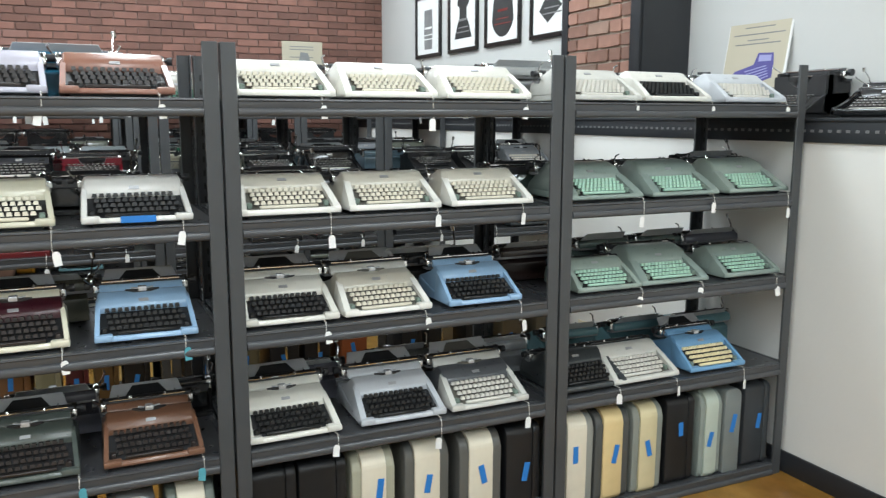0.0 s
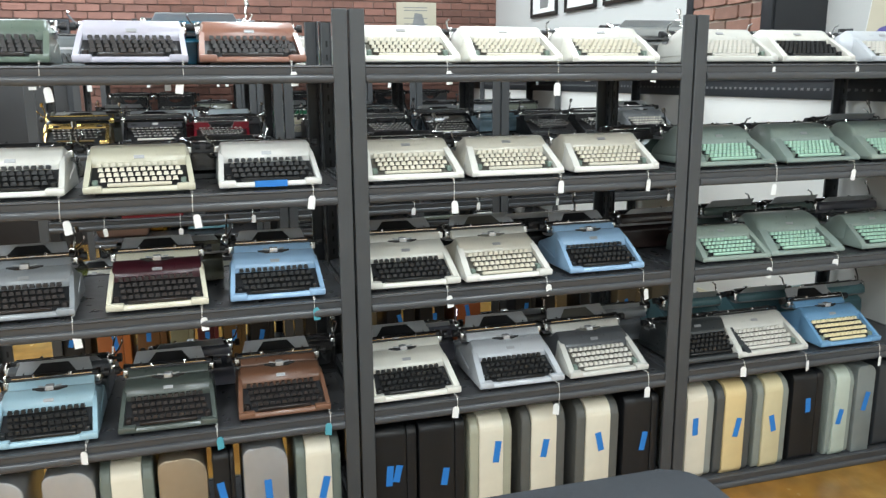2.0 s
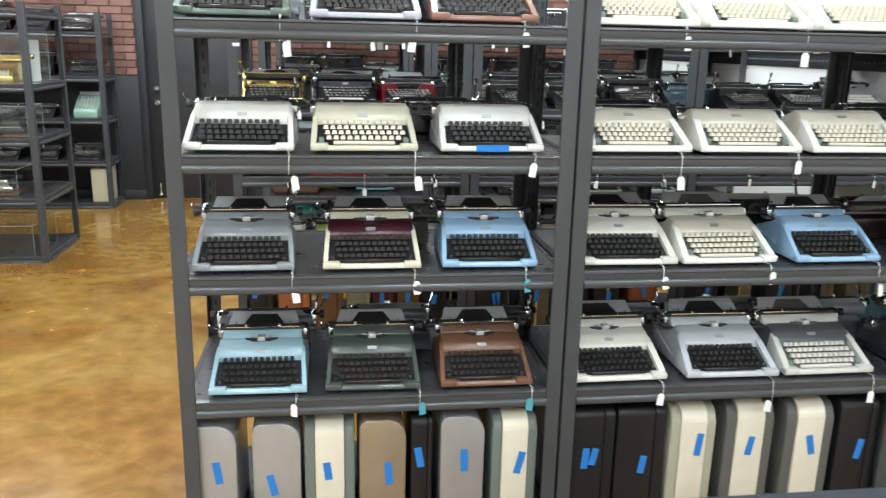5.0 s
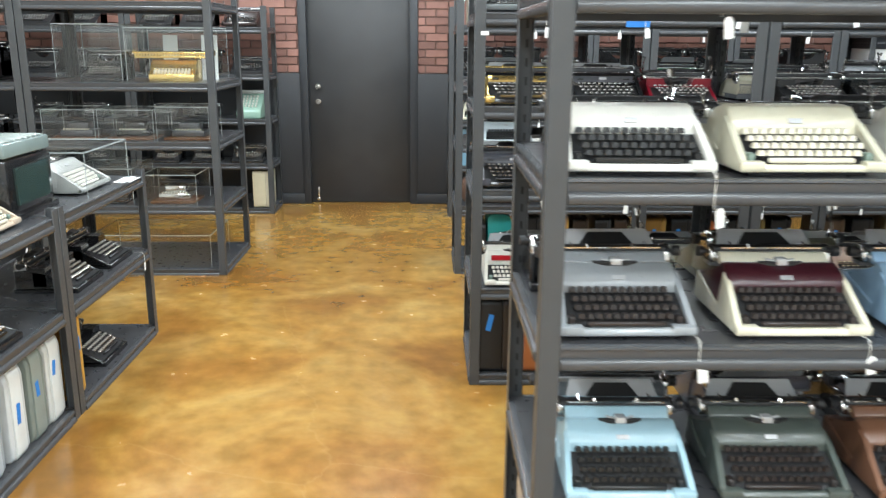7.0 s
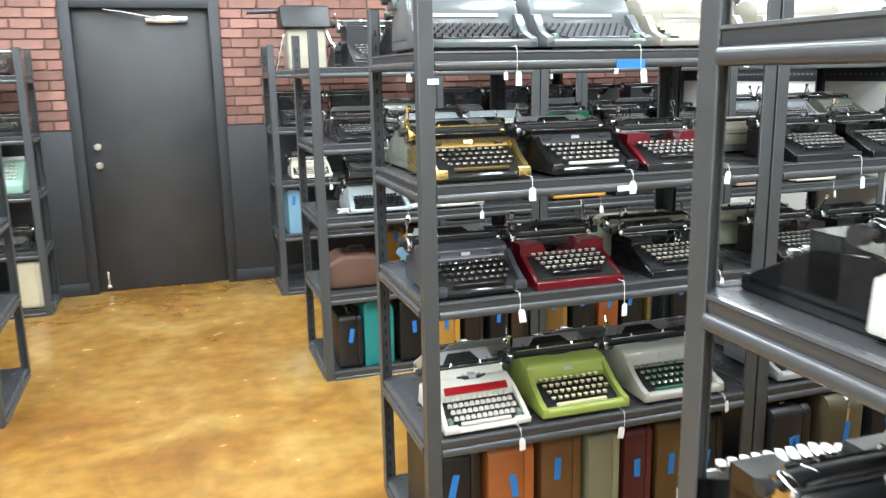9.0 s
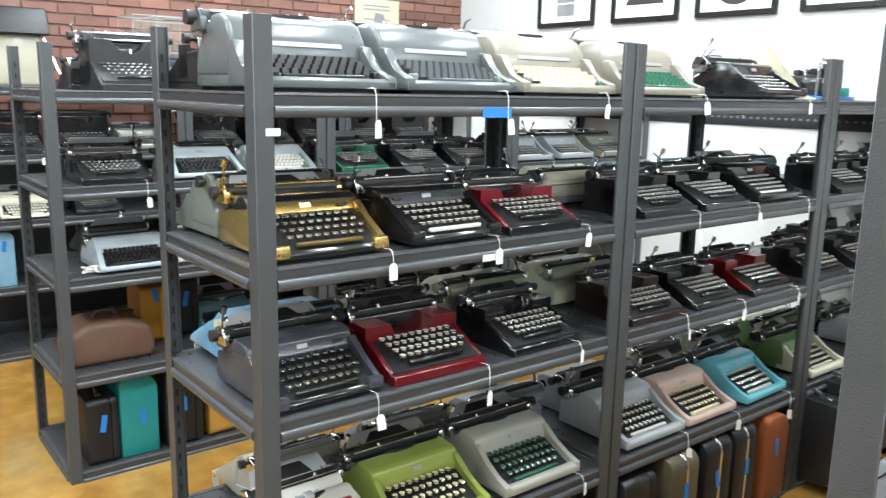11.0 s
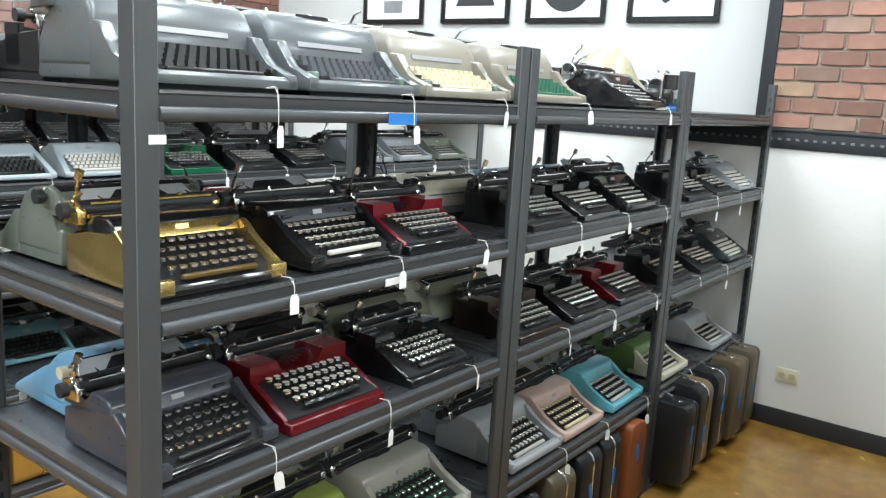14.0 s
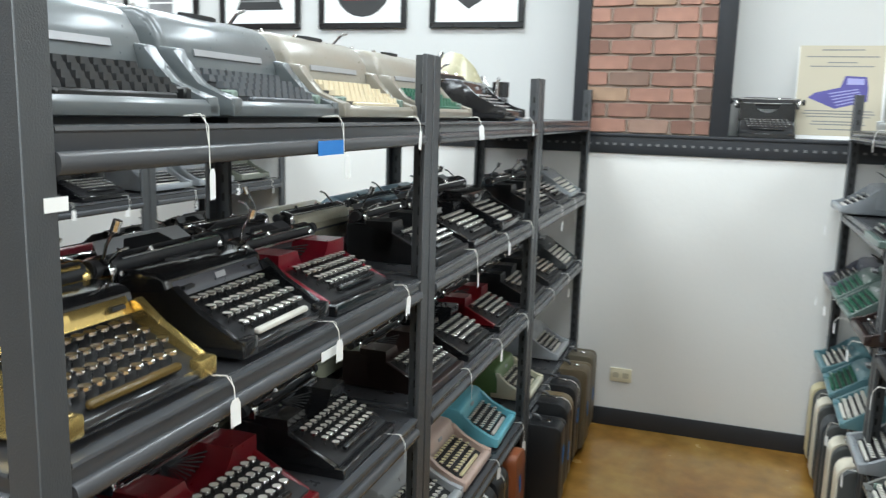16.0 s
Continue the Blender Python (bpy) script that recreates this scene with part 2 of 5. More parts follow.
bm = new_bm(); box(bm, EAST, SOUTH, 0, EASTUP + 0.15, NORTH, LEDGE - 0.105)
thing("wall_east", bm, WALL, "white textured plaster lower wall", "wall", "structure")
bm = new_bm(); box(bm, EASTUP, SOUTH, LEDGE - 0.105, EASTUP + 0.15, NORTH, CEIL)
thing("wall_east_upper", bm, UPPER, "white painted upper wall set back behind a ledge", "wall", "structure")
bm = new_bm(); box(bm, EAST - 0.012, SOUTH, LEDGE - 0.105, EASTUP, NORTH, LEDGE, 0.004)
box(bm, EAST - 0.02, SOUTH, LEDGE - 0.016, EAST - 0.012, NORTH, LEDGE, 0.002)
ledge = thing("trim_ledge", bm, DARKWALL, "black steel ledge with a row of punched slots", "ledge", "structure")
bm = new_bm()
for i in range(150):
    y = 1.9 + i * 0.044
    box(bm, EAST - 0.0145, y, LEDGE - 0.062, EAST - 0.0118, y + 0.017, LEDGE - 0.050)
sl = part("slot", bm, material("worn_slot", (0.16, 0.16, 0.16, 1), 0.5), ledge)
tagged(sl, kind="stuff")
bm = new_bm(); box(bm, EAST - 0.012, SOUTH, 0.0, EAST, NORTH - 0.02, 0.10, 0.003)
thing("baseboard_east", bm, DARKWALL, "black vinyl baseboard along the white wall", "baseboard", "structure")
# north wall with its door
DX0, DX1, DTOP = -2.21, -1.25, 2.12
bm = new_bm()
box(bm, WEST, NORTH, 0, DX0 - 0.06, NORTH + 0.15, CEIL)
box(bm, DX1 + 0.06, NORTH, 0, EASTUP + 0.15, NORTH + 0.15, CEIL)
box(bm, DX0 - 0.06, NORTH, DTOP + 0.06, DX1 + 0.06, NORTH + 0.15, CEIL)
wall_north = thing("wall_north", bm, MORTARD, "dusky red brick wall above charcoal wainscot", "wall", "structure")
for nm, xa, xb in (("trim_wainscot_west", WEST, DX0 - 0.065), ("trim_wainscot_east", DX1 + 0.065, EASTUP)):
    bm = new_bm(); box(bm, xa, NORTH - 0.03, 0.1, xb, NORTH, 1.245, 0.004)
    box(bm, xa, NORTH - 0.042, 0.0, xb, NORTH, 0.1, 0.004)
    thing(nm, bm, DARKWALL, "charcoal painted wainscot on the brick wall", "wainscot", "structure")
bm = new_bm(); box(bm, DX0, NORTH + 0.03, 0.008, DX1, NORTH + 0.075, DTOP, 0.003)
door = thing("door_1", bm, DOORM, "closed dark brown flush wooden door", "door", "structure")
bm = new_bm()
box(bm, DX0 - 0.075, NORTH - 0.035, 0, DX0, NORTH + 0.03, DTOP + 0.07, 0.004)
box(bm, DX1, NORTH - 0.035, 0, DX1 + 0.075, NORTH + 0.03, DTOP + 0.07, 0.004)
box(bm, DX0, NORTH - 0.035, DTOP, DX1, NORTH + 0.03, DTOP + 0.07, 0.004)
part("door_frame", bm, DARKWALL, door, "black door frame")
for z in (0.98, 1.12):
    bm = new_bm(); rod(bm, (DX0 + 0.09, NORTH + 0.03, z), (DX0 + 0.09, NORTH - 0.0, z), 0.026, 14)
    rod(bm, (DX0 + 0.09, NORTH + 0.0, z), (DX0 + 0.09, NORTH - 0.03, z), 0.02 if z < 1 else 0.012, 14)
    part("door_knob" if z < 1 else "deadbolt", bm, CHROME, door, "worn brass-chrome knob" if z < 1 else "round deadbolt")
bm = new_bm(); box(bm, DX0 + 0.06, NORTH + 0.01, 0.03, DX0 + 0.075, NORTH + 0.03, 0.16, 0.002)
box(bm, DX0 + 0.05, NORTH + 0.0, 0.03, DX0 + 0.085, NORTH + 0.03, 0.05, 0.002)
part("door_stop", bm, CHROME, door, "small metal kick-down stop")
bm = new_bm(); box(bm, -1.70, NORTH - 0.01, 2.015, -1.40, NORTH + 0.03, 2.065, 0.004)
chain(bm, [(-1.62, NORTH - 0.01, 2.05), (-1.85, NORTH - 0.06, 2.09), (-1.98, NORTH - 0.02, 2.11)], 0.008)
part("door_closer", bm, CHROME, door, "aluminium door closer with a folding arm")
bm = new_bm(); box(bm, WEST - 0.15, SOUTH, 0, WEST, NORTH, CEIL)
thing("wall_west", bm, UPPER, "plain white painted wall", "wall", "structure")
bm = new_bm(); box(bm, WEST, SOUTH - 0.15, 0, EASTUP + 0.15, SOUTH, CEIL)
thing("wall_south", bm, UPPER, "plain white painted wall", "wall", "structure")
# brick pier with steel corners
PY0, PY1 = 3.772, 4.405
bm = new_bm(); box(bm, EAST + 0.014, PY0 - 0.08, LEDGE, EASTUP, PY1 + 0.06, CEIL)
pier = thing("wall_pier", bm, MORTAR, "brick-faced wall pier between black steel corners", "pier", "structure")
bm = new_bm()
box(bm, EAST - 0.004, PY0 - 0.086, LEDGE, EAST + 0.014, PY0, CEIL, 0.002)
box(bm, EAST + 0.014, PY0 - 0.092, LEDGE, EASTUP, PY0 - 0.08, CEIL)
part("steel_corner", bm, DARKWALL, pier, "black painted steel corner")
bm = new_bm()
box(bm, EAST - 0.004, PY1, LEDGE, EAST + 0.014, PY1 + 0.066, CEIL, 0.002)
box(bm, EAST + 0.014, PY1 + 0.06, LEDGE, EASTUP, PY1 + 0.072, CEIL)
part("steel_corner", bm, DARKWALL, pier, "black painted steel corner")
bm = new_bm(); box(bm, EAST - 0.010, 4.070, 0.258, EAST, 4.186, 0.334, 0.003)
outlet = thing("wall_outlet", bm, material("ivory_plastic", (0.72, 0.66, 0.48, 1), 0.4), "ivory double socket outlet on the white wall", "outlet")
for dy in (-0.027, 0.027):
    bm = new_bm(); prism(bm, rounded(4.128 + dy - 0.016, 0.281, 4.128 + dy + 0.016, 0.311, 0.006), EAST - 0.0125, EAST - 0.0102, "x")
    part("socket", bm, material("ivory_socket", (0.5, 0.45, 0.32, 1), 0.4), outlet)


def ceiling_light(x, y):
    bm = new_bm()
    for a in ((-0.3, -0.6, -0.27, 0.6), (0.27, -0.6, 0.3, 0.6), (-0.27, -0.6, 0.27, -0.57), (-0.27, 0.57, 0.27, 0.6)):
        box(bm, x + a[0], y + a[1], CEIL - 0.03, x + a[2], y + a[3], CEIL, 0.002)
    th = empty("ceiling_light", pose(0, 0, 0))
    part("frame", bm, UPPER, th, "white metal frame")
    bm = new_bm(); box(bm, x - 0.27, y - 0.57, CEIL - 0.02, x + 0.27, y + 0.57, CEIL - 0.012)
    part("diffuser", bm, GLOW, th, "glowing white diffuser")
    tagged(th, "white recessed fluorescent ceiling panel, switched on", "ceiling light", "ceiling panels")
    ld = bpy.data.lights.new("panel_light", "AREA")
    ld.shape, ld.size, ld.size_y, ld.energy, ld.color = "RECTANGLE", 0.56, 1.16, LAMP_WATTS, (0.855, 0.99, 1.075)
    lo = new("panel_light", ld)
    lo.matrix_basis = pose(x, y, CEIL - 0.035)


GLOW = emitter("diffuser_glow", (1.0, 0.98, 0.94, 1), 3.0)
for lx, ly in LAMPS:
    ceiling_light(lx, ly)

# ---- shelving ----
BAYS_A, BAYS_B, BAYS = (-0.845, 0.357, 1.579, 2.801), (-0.888, 0.352, 1.579, 2.822), (-0.900, 0.352, 1.579, 2.822)
ROW_A, ROW_B, ROW_C, ROW_D = 2.505, 4.372, 6.213, 8.06
LEVELS_A = (0.05, 0.525, 0.922, 1.285, 1.662)
LEVELS_B = (0.05, 0.468, 0.922, 1.283, 1.668)
LEVELS_C = (0.04, 0.472, 0.886, 1.266, 1.648)
SHELF_CACHE = {}


def cached(key, build):
    if key not in SHELF_CACHE:
        bm = new_bm()
        build(bm)
        SHELF_CACHE[key] = mesh_of(bm, key[0])
    return SHELF_CACHE[key]


def post_mesh(height, sx, sy):
    """A rolled angle post: flanges run from the corner towards sx and sy."""
    def build(bm):
        w, t = 0.046, 0.0035
        pts = [(0, 0), (sx * w, 0), (sx * w, sy * 0.012), (sx * (w - t), sy * 0.012), (sx * (w - t), sy * t), (sx * t, sy * t), (sx * t, sy * w), (0, sy * w)]
        prism(bm, pts, 0, height, "z", 0.0015, 1)
    return cached(("post", height, sx, sy), build)


def slots_mesh(height, sx, sy):
    def build(bm):
        n = int(height / 0.05)
        for i in range(1, n):
            z = i * 0.05
            if sx < 0:
                box(bm, sx * 0.003, sy * 0.024, z - 0.011, sx * 0.0048, sy * 0.031, z + 0.011)
            else:
                box(bm, sx * 0.024, sy * 0.003, z - 0.011, sx * 0.031, sy * 0.0048, z + 0.011)
    return cached(("slots", height, sx, sy), build)


def beam_mesh(length, axis, side):
    """A rolled beam: an upper lip and a rounded lower roll, facing side."""
    def build(bm):
        s = side
        pts = [(s * 0.006, 0.002), (s * 0.000, 0.001), (s * -0.001, -0.004), (s * 0.003, -0.007), (s * 0.003, -0.024)] + [(s * (0.004 - 0.011 * math.sin(radians(a)) ** 0.7), -0.026 - 0.027 * (1 - math.cos(radians(a))) / 2) for a in range(0, 181, 20)] + [(s * 0.018, -0.053), (s * 0.018, 0.002)]
        prism(bm, [(p[0], p[1]) for p in pts], 0, length, axis)
    return cached(("beam", round(length, 4), axis, side), build)


def shelving(x0, x1, y0, y1, levels, height, label, group):
    th = empty("shelving_unit", pose(x0, y0, 0))
    w, d = x1 - x0, y1 - y0
    for px, py, sx, sy in ((0, 0, 1, 1), (w, 0, -1, 1), (0, d, 1, -1), (w, d, -1, -1)):
        p = bind("post", post_mesh(height, sx, sy), STEEL, th)
        p.location = (px, py, 0)
        # no holes cut: dark boxes on the flange show the slots' shade
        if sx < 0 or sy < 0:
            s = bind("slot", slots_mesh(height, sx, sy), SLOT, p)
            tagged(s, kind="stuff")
    for z in levels:
        def deck(bm, w=w, d=d):
            box(bm, 0.006, 0.010, -0.016, w - 0.006, d - 0.010, 0.0, 0.002, 1)
        dk = bind("shelf", cached(("deck", round(w, 4), round(d, 4)), deck), DECK, th)
        dk.location = (0, 0, z)
        for nm, me, loc in (("front_beam", beam_mesh(w - 0.094, "x", 1), (0.047, 0.001, 0)), ("back_beam", beam_mesh(w - 0.094, "x", -1), (0.047, d - 0.001, 0)),
                            ("side_beam", beam_mesh(d - 0.094, "y", 1), (0.001, 0.047, 0)), ("side_beam", beam_mesh(d - 0.094, "y", -1), (w - 0.001, 0.047, 0))):
            b = bind(nm, me, BEAM, dk)
            b.location = loc
    return tagged(th, label, "shelving unit", group)


DEPTH = 0.625
G = 0.004
for ry, lv, nm, xs in ((ROW_A, LEVELS_A, "first row", BAYS_A), (ROW_B, LEVELS_B, "second row", BAYS_B), (ROW_C, LEVELS_C, "third row", BAYS)):
    for a, b in zip(xs, xs[1:]):
        shelving(a + G, b - G, ry, ry + DEPTH, lv, 1.83, "dark grey steel shelving unit with charcoal decks, full of typewriters", nm)
LEVELS_D = (0.05, 0.46, 0.86, 1.25, 1.65)
for a, b in zip(BAYS, BAYS[1:]):
    shelving(a + G, b - G, ROW_D, ROW_D + 0.46, LEVELS_D, 1.83, "dark grey steel shelving unit against the brick wall", "wall row")
# low aisle shelving and the display shelving west of the aisle
LOW = (0.045, 0.475, 0.865)
for ya, yb in ((3.05, 4.06), (4.07, 5.08)):
    shelving(-3.16, -2.55, ya, yb, LOW, 0.90, "low dark grey steel shelving unit beside the aisle", "low shelving")
LEVELS_W = (0.04, 0.472, 0.898, 1.276, 1.775)
for xa in (-3.662, -4.884):
    shelving(xa + G, xa + 1.222 - G, 6.17, 6.95, LEVELS_W, 1.83, "dark grey steel display shelving with acrylic cases", "display shelving")
for xa in (-3.70, -4.92):
    shelving(xa + G, xa + 1.222 - G, 8.16, 8.60, LEVELS_D, 1.83, "dark grey steel shelving unit against the brick wall", "display wall row")

# ---- typewriters ----
STYLES = {
    # low, one-piece slanted shell of the sixties
    "flat": dict(W=0.335, D=0.315, taper=1.35, lip=0.036, ky=(0.026, 0.112), kz=(0.034, 0.086), cheek=0.024, hood=[(0.110, 0.096), (0.150, 0.130), (0.175, 0.135), (0.205, 0.118), (0.300, 0.082)], car=(0.236, 0.116), cw=0.168, r=0.015, bev=0.007, key="square", rest=0.0),
    # portable with an exposed carriage and paper wings
    "portable": dict(W=0.300, D=0.325, taper=0.75, lip=0.032, ky=(0.014, 0.112), kz=(0.032, 0.090), cheek=0.014, hood=[(0.108, 0.098), (0.126, 0.120), (0.160, 0.136), (0.180, 0.132), (0.188, 0.105), (0.305, 0.078)], car=(0.232, 0.145), cw=0.150, r=0.016, bev=0.008, key="square", rest=0.056),
    # wide one-piece portable with an exposed carriage
    "wide": dict(W=0.325, D=0.335, taper=1.0, lip=0.034, ky=(0.018, 0.116), kz=(0.032, 0.086), cheek=0.022, hood=[(0.114, 0.094), (0.146, 0.124), (0.182, 0.136), (0.196, 0.130), (0.204, 0.102), (0.320, 0.078)], car=(0.246, 0.150), cw=0.168, r=0.017, bev=0.008, key="square", rest=0.060),
    # low portable with a lid and full-width keys
    "low": dict(W=0.315, D=0.315, taper=0.7, lip=0.032, ky=(0.014, 0.112), kz=(0.032, 0.088), cheek=0.016, hood=[(0.110, 0.096), (0.120, 0.114), (0.146, 0.136), (0.185, 0.140), (0.215, 0.126), (0.305, 0.080)], car=(0.248, 0.124), cw=0.162, r=0.015, bev=0.008, key="square", rest=0.0),
    # domed shell
    "dome": dict(W=0.345, D=0.335, taper=1.7, lip=0.034, ky=(0.022, 0.110), kz=(0.034, 0.080), cheek=0.040, hood=[(0.110, 0.092), (0.140, 0.128), (0.185, 0.147), (0.235, 0.148), (0.275, 0.120), (0.330, 0.060)], car=(0.275, 0.132), cw=0.180, r=0.017, bev=0.016, key="square", rest=0.0),
    # portable with forward arms and a tall hood
    "quiet": dict(W=0.305, D=0.330, lip=0.044, ky=(0.030, 0.140), kz=(0.036, 0.086), cheek=0.018, hood=[(0.138, 0.092), (0.150, 0.128), (0.165, 0.136), (0.222, 0.140), (0.232, 0.115), (0.310, 0.085)], car=(0.262, 0.142), cw=0.175, r=0.019, bev=0.006, key="round", rest=0.045),
    # the same with open keys between forward arms
    "royal": dict(W=0.305, D=0.330, taper=0.2, lip=0.034, ky=(0.010, 0.136), kz=(0.040, 0.090), cheek=0.014, hood=[(0.138, 0.092), (0.150, 0.128), (0.165, 0.136), (0.222, 0.140), (0.232, 0.115), (0.310, 0.085)], car=(0.262, 0.142), cw=0.170, r=0.019, bev=0.006, key="round", rest=0.045),
    # office machine
    "office": dict(W=0.370, D=0.335, taper=0.35, lip=0.040, ky=(0.012, 0.118), kz=(0.036, 0.080), cheek=0.026, hood=[(0.118, 0.086), (0.130, 0.130), (0.152, 0.163), (0.185, 0.178), (0.245, 0.176), (0.262, 0.140), (0.322, 0.090)], car=(0.285, 0.168), cw=0.196, r=0.021, bev=0.014, key="square", rest=0.0),
    # small black machine with an open type basket
    "antique": dict(W=0.285, D=0.300, lip=0.026, ky=(0.022, 0.128), kz=(0.044, 0.082), cheek=0.010, hood=None, car=(0.232, 0.126), cw=0.146, r=0.016, bev=0.003, key="round", rest=0.03),
    # open-framed upright
    "upright": dict(W=0.330, D=0.360, lip=0.030, ky=(0.020, 0.150), kz=(0.055, 0.112), cheek=0.012, hood=None, car=(0.270, 0.225), cw=0.200, r=0.022, bev=0.004, key="round", rest=0.04),
}
TW_PARTS = {}


def key_shape(bm, kind, x, y, z, w, tilt=0.0):
    if kind == "square":
        h, a, b = 0.011, w * 0.38, w * 0.28
        v = [bm.verts.new((x + sx * s, y + sy * s * 0.95, z + dz)) for s, dz in ((a, 0), (b, h)) for sx, sy in ((-1, -1), (1, -1), (1, 1), (-1, 1))]
        for f in ((4, 5, 6, 7), (0, 1, 5, 4), (1, 2, 6, 5), (2, 3, 7, 6), (3, 0, 4, 7)):
            bm.faces.new([v[i] for i in f])
    else:
        n, r = 10, w * 0.40
        ring = [[bm.verts.new((x + rr * math.cos(2 * math.pi * i / n), y + rr * math.sin(2 * math.pi * i / n), z + dz)) for i in range(n)] for rr, dz in ((r, 0.002), (r, 0.0065), (r * 0.90, 0.0072))]
        for lo, hi in zip(ring, ring[1:]):
            for i in range(n):
                f = bm.faces.new((lo[i], lo[(i + 1) % n], hi[(i + 1) % n], hi[i]))
                f.material_index = 1
        bm.faces.new(ring[2])
        s = r * 0.16
        for sx in (-1, 1):
            f = bm.faces.new([bm.verts.new(p) for p in ((x + sx * s, y - s, z - 0.016), (x + sx * s, y + s * 6, z - 0.02), (x + sx * s, y + s, z + 0.002), (x + sx * s, y - s, z + 0.002))])
            f.material_index = 1


def key_places(s):
    """Four staggered rows of keys: row, x, y, z and pitch."""
    W = s["W"] - 2 * s["cheek"] - 0.02
    cols = 10.8 if s["key"] == "round" else 12.7
    pitch = W / cols
    rows = []
    for r in range(4):
        f = (r + 0.75) / 4.25
        y = s["ky"][0] + 0.006 + (s["ky"][1] - s["ky"][0] - 0.008) * f
        z = s["kz"][0] + (s["kz"][1] - s["kz"][0]) * f + (0.004 if s["key"] == "round" else 0.0)
        off = (0.0, 0.25, 0.0, -0.25)[r] * pitch
        n = ((9, 10, 10, 10) if s["key"] == "round" else (11, 12, 12, 12))[r]
        pitch = W / cols * (1 - (s.get("taper", 0.5) * max(0.0, z - 0.03) if s["hood"] else 0.0))
        rows.append([(x0 * pitch + off - (n - 1) * pitch / 2, y, z, pitch) for x0 in range(n)])
    return rows


def style_parts(style):
    """All parts of one style as (name, mesh, role)."""
    if style in TW_PARTS:
        return TW_PARTS[style]
    s = STYLES[style]
    W, D, lip, (k0, k1), (z0, z1), ck, bev = s["W"], s["D"], s["lip"], s["ky"], s["kz"], s["cheek"], s["bev"]
    out = []
    h = W / 2
    def piece(nm, role, *prisms):
        bm = new_bm()
        for pts, a, b, bv, sg in prisms:
            prism(bm, pts, a, b, "x", bv, sg)
        if s["hood"]:
            for v in bm.verts:
                v.co.x *= 1 - s.get("taper", 0.5) * max(0.0, v.co.z - 0.03)
        out.append((nm, mesh_of(bm, nm), role))

    if s["hood"]:
        hood = s["hood"]
        inset = 0.005 if style in ("portable", "wide", "low") else 0.0
        piece("foot_plate", "foot", ([(0.03, 0.0), (D - 0.05, 0.0), (D - 0.05, 0.014), (0.03, 0.014)], -h + 0.03, h - 0.03, 0, 1))
        piece("base", "base", ([(0.004, 0.010), (hood[-1][0], 0.010), hood[-1], (k1, 0.034), (0.006, 0.024)], -h + 0.002, h - 0.002, bev * 0.6, 2))
        piece("front_rail", "rail" if style == "royal" else "face", ([(0.0, 0.012), (k0 - 0.006, 0.012), (k0 - 0.004, lip - 0.006), (0.006, lip - 0.004), (0.0, lip - 0.012)], -h, h, bev * 0.5, 2))
        if style in ("quiet", "office", "royal"):
            side = [(0.0, 0.012), (0.0, lip), (k0 + 0.012, lip + 0.006), (k0 + (k1 - k0) * 0.62, z1 - 0.008), (k1 - 0.004, z1 + 0.030), (k1 + 0.03, hood[1][1]), (k1 + 0.03, 0.012)]
        else:
            side = [(0.0, 0.012), (0.0, lip - 0.004), (k0, lip + 0.006), (k1, z1 + 0.014), (k1 + 0.03, z1 + 0.03), (k1 + 0.03, 0.012)]
        out_x = 0.0
        if style == "office":
            side = [(0.0, 0.012), (0.0, lip), (0.034, lip + 0.004), (0.064, lip + 0.016), (0.088, lip + 0.040), (0.104, lip + 0.072), (0.136, lip + 0.076), (0.136, 0.012)]
        if style == "royal":
            side, out_x = side[:5] + [(k1 + 0.02, hood[1][1] - 0.022), (hood[4][0], hood[4][1] - 0.012), (hood[-1][0] + 0.004, hood[-1][1]), (hood[-1][0] + 0.004, 0.012)], 0.003
        for a, b in ((-h - out_x, -h + ck), (h - ck, h + out_x)):
            piece("side_panel", "face", (side, a, b, bev * (0.3 if style == "office" else 0.55), 2))
        if style in ("portable", "wide", "royal", "low"):
            for sx in (-1, 1):
                bm = new_bm()
                xa, xb = sorted((sx * (h + 0.001), sx * (h - (0.052 if style != "royal" else 0.040))))
                box(bm, xa, -0.003, 0.014, xb, k0 + 0.010, lip + (0.002 if style != "royal" else 0.010), 0.005, 2)
                out.append(("front_corner", mesh_of(bm, "front_corner"), "face"))
        if style == "royal":
            (ya, za), (yb, zb) = hood[0], hood[1]
            piece("name_plate", "plate", ([(ya - 0.003, za + 0.004), (yb - 0.003, zb - 0.006), (yb + 0.004, zb - 0.006), (ya + 0.004, za + 0.004)], -h + ck + 0.002, h - ck - 0.002, 0.001, 1))
            for sx in (-1, 1):
                piece("name_plate_slot", "well", ([(ya - 0.0045, za + 0.015), (ya - 0.0030, za + 0.021), (ya + 0.004, za + 0.021), (ya + 0.004, za + 0.015)], sx * 0.105 - 0.014, sx * 0.105 + 0.014, 0, 1))
        piece("hood", "hood", ([(hood[0][0], 0.030)] + hood + [(hood[-1][0], 0.030)], -h + inset, h - inset, bev, 3))
    else:
        # open machine: base frame, shoulders round the type basket
        piece("base", "base", ([(0.0, 0.0), (D - 0.02, 0.0), (D - 0.02, 0.022), (0.0, lip)], -h, h, bev, 1))
        for a, b in ((-h, -h + 0.014), (h - 0.014, h)):
            piece("side_panel", "body", ([(0.02, 0.012), (0.02, lip + 0.004), (k1 - 0.02, z1 - 0.012), (k1 + 0.02, z1 + 0.01), (D - 0.03, z1 + 0.02), (D - 0.03, 0.012)], a, b, bev, 1))
        top = s["car"][1] - 0.012
        bm = new_bm()
        nr = W * 0.25
        notch = arc(0.0, top + nr * 0.30, nr, 197.5, 342.5, 10)
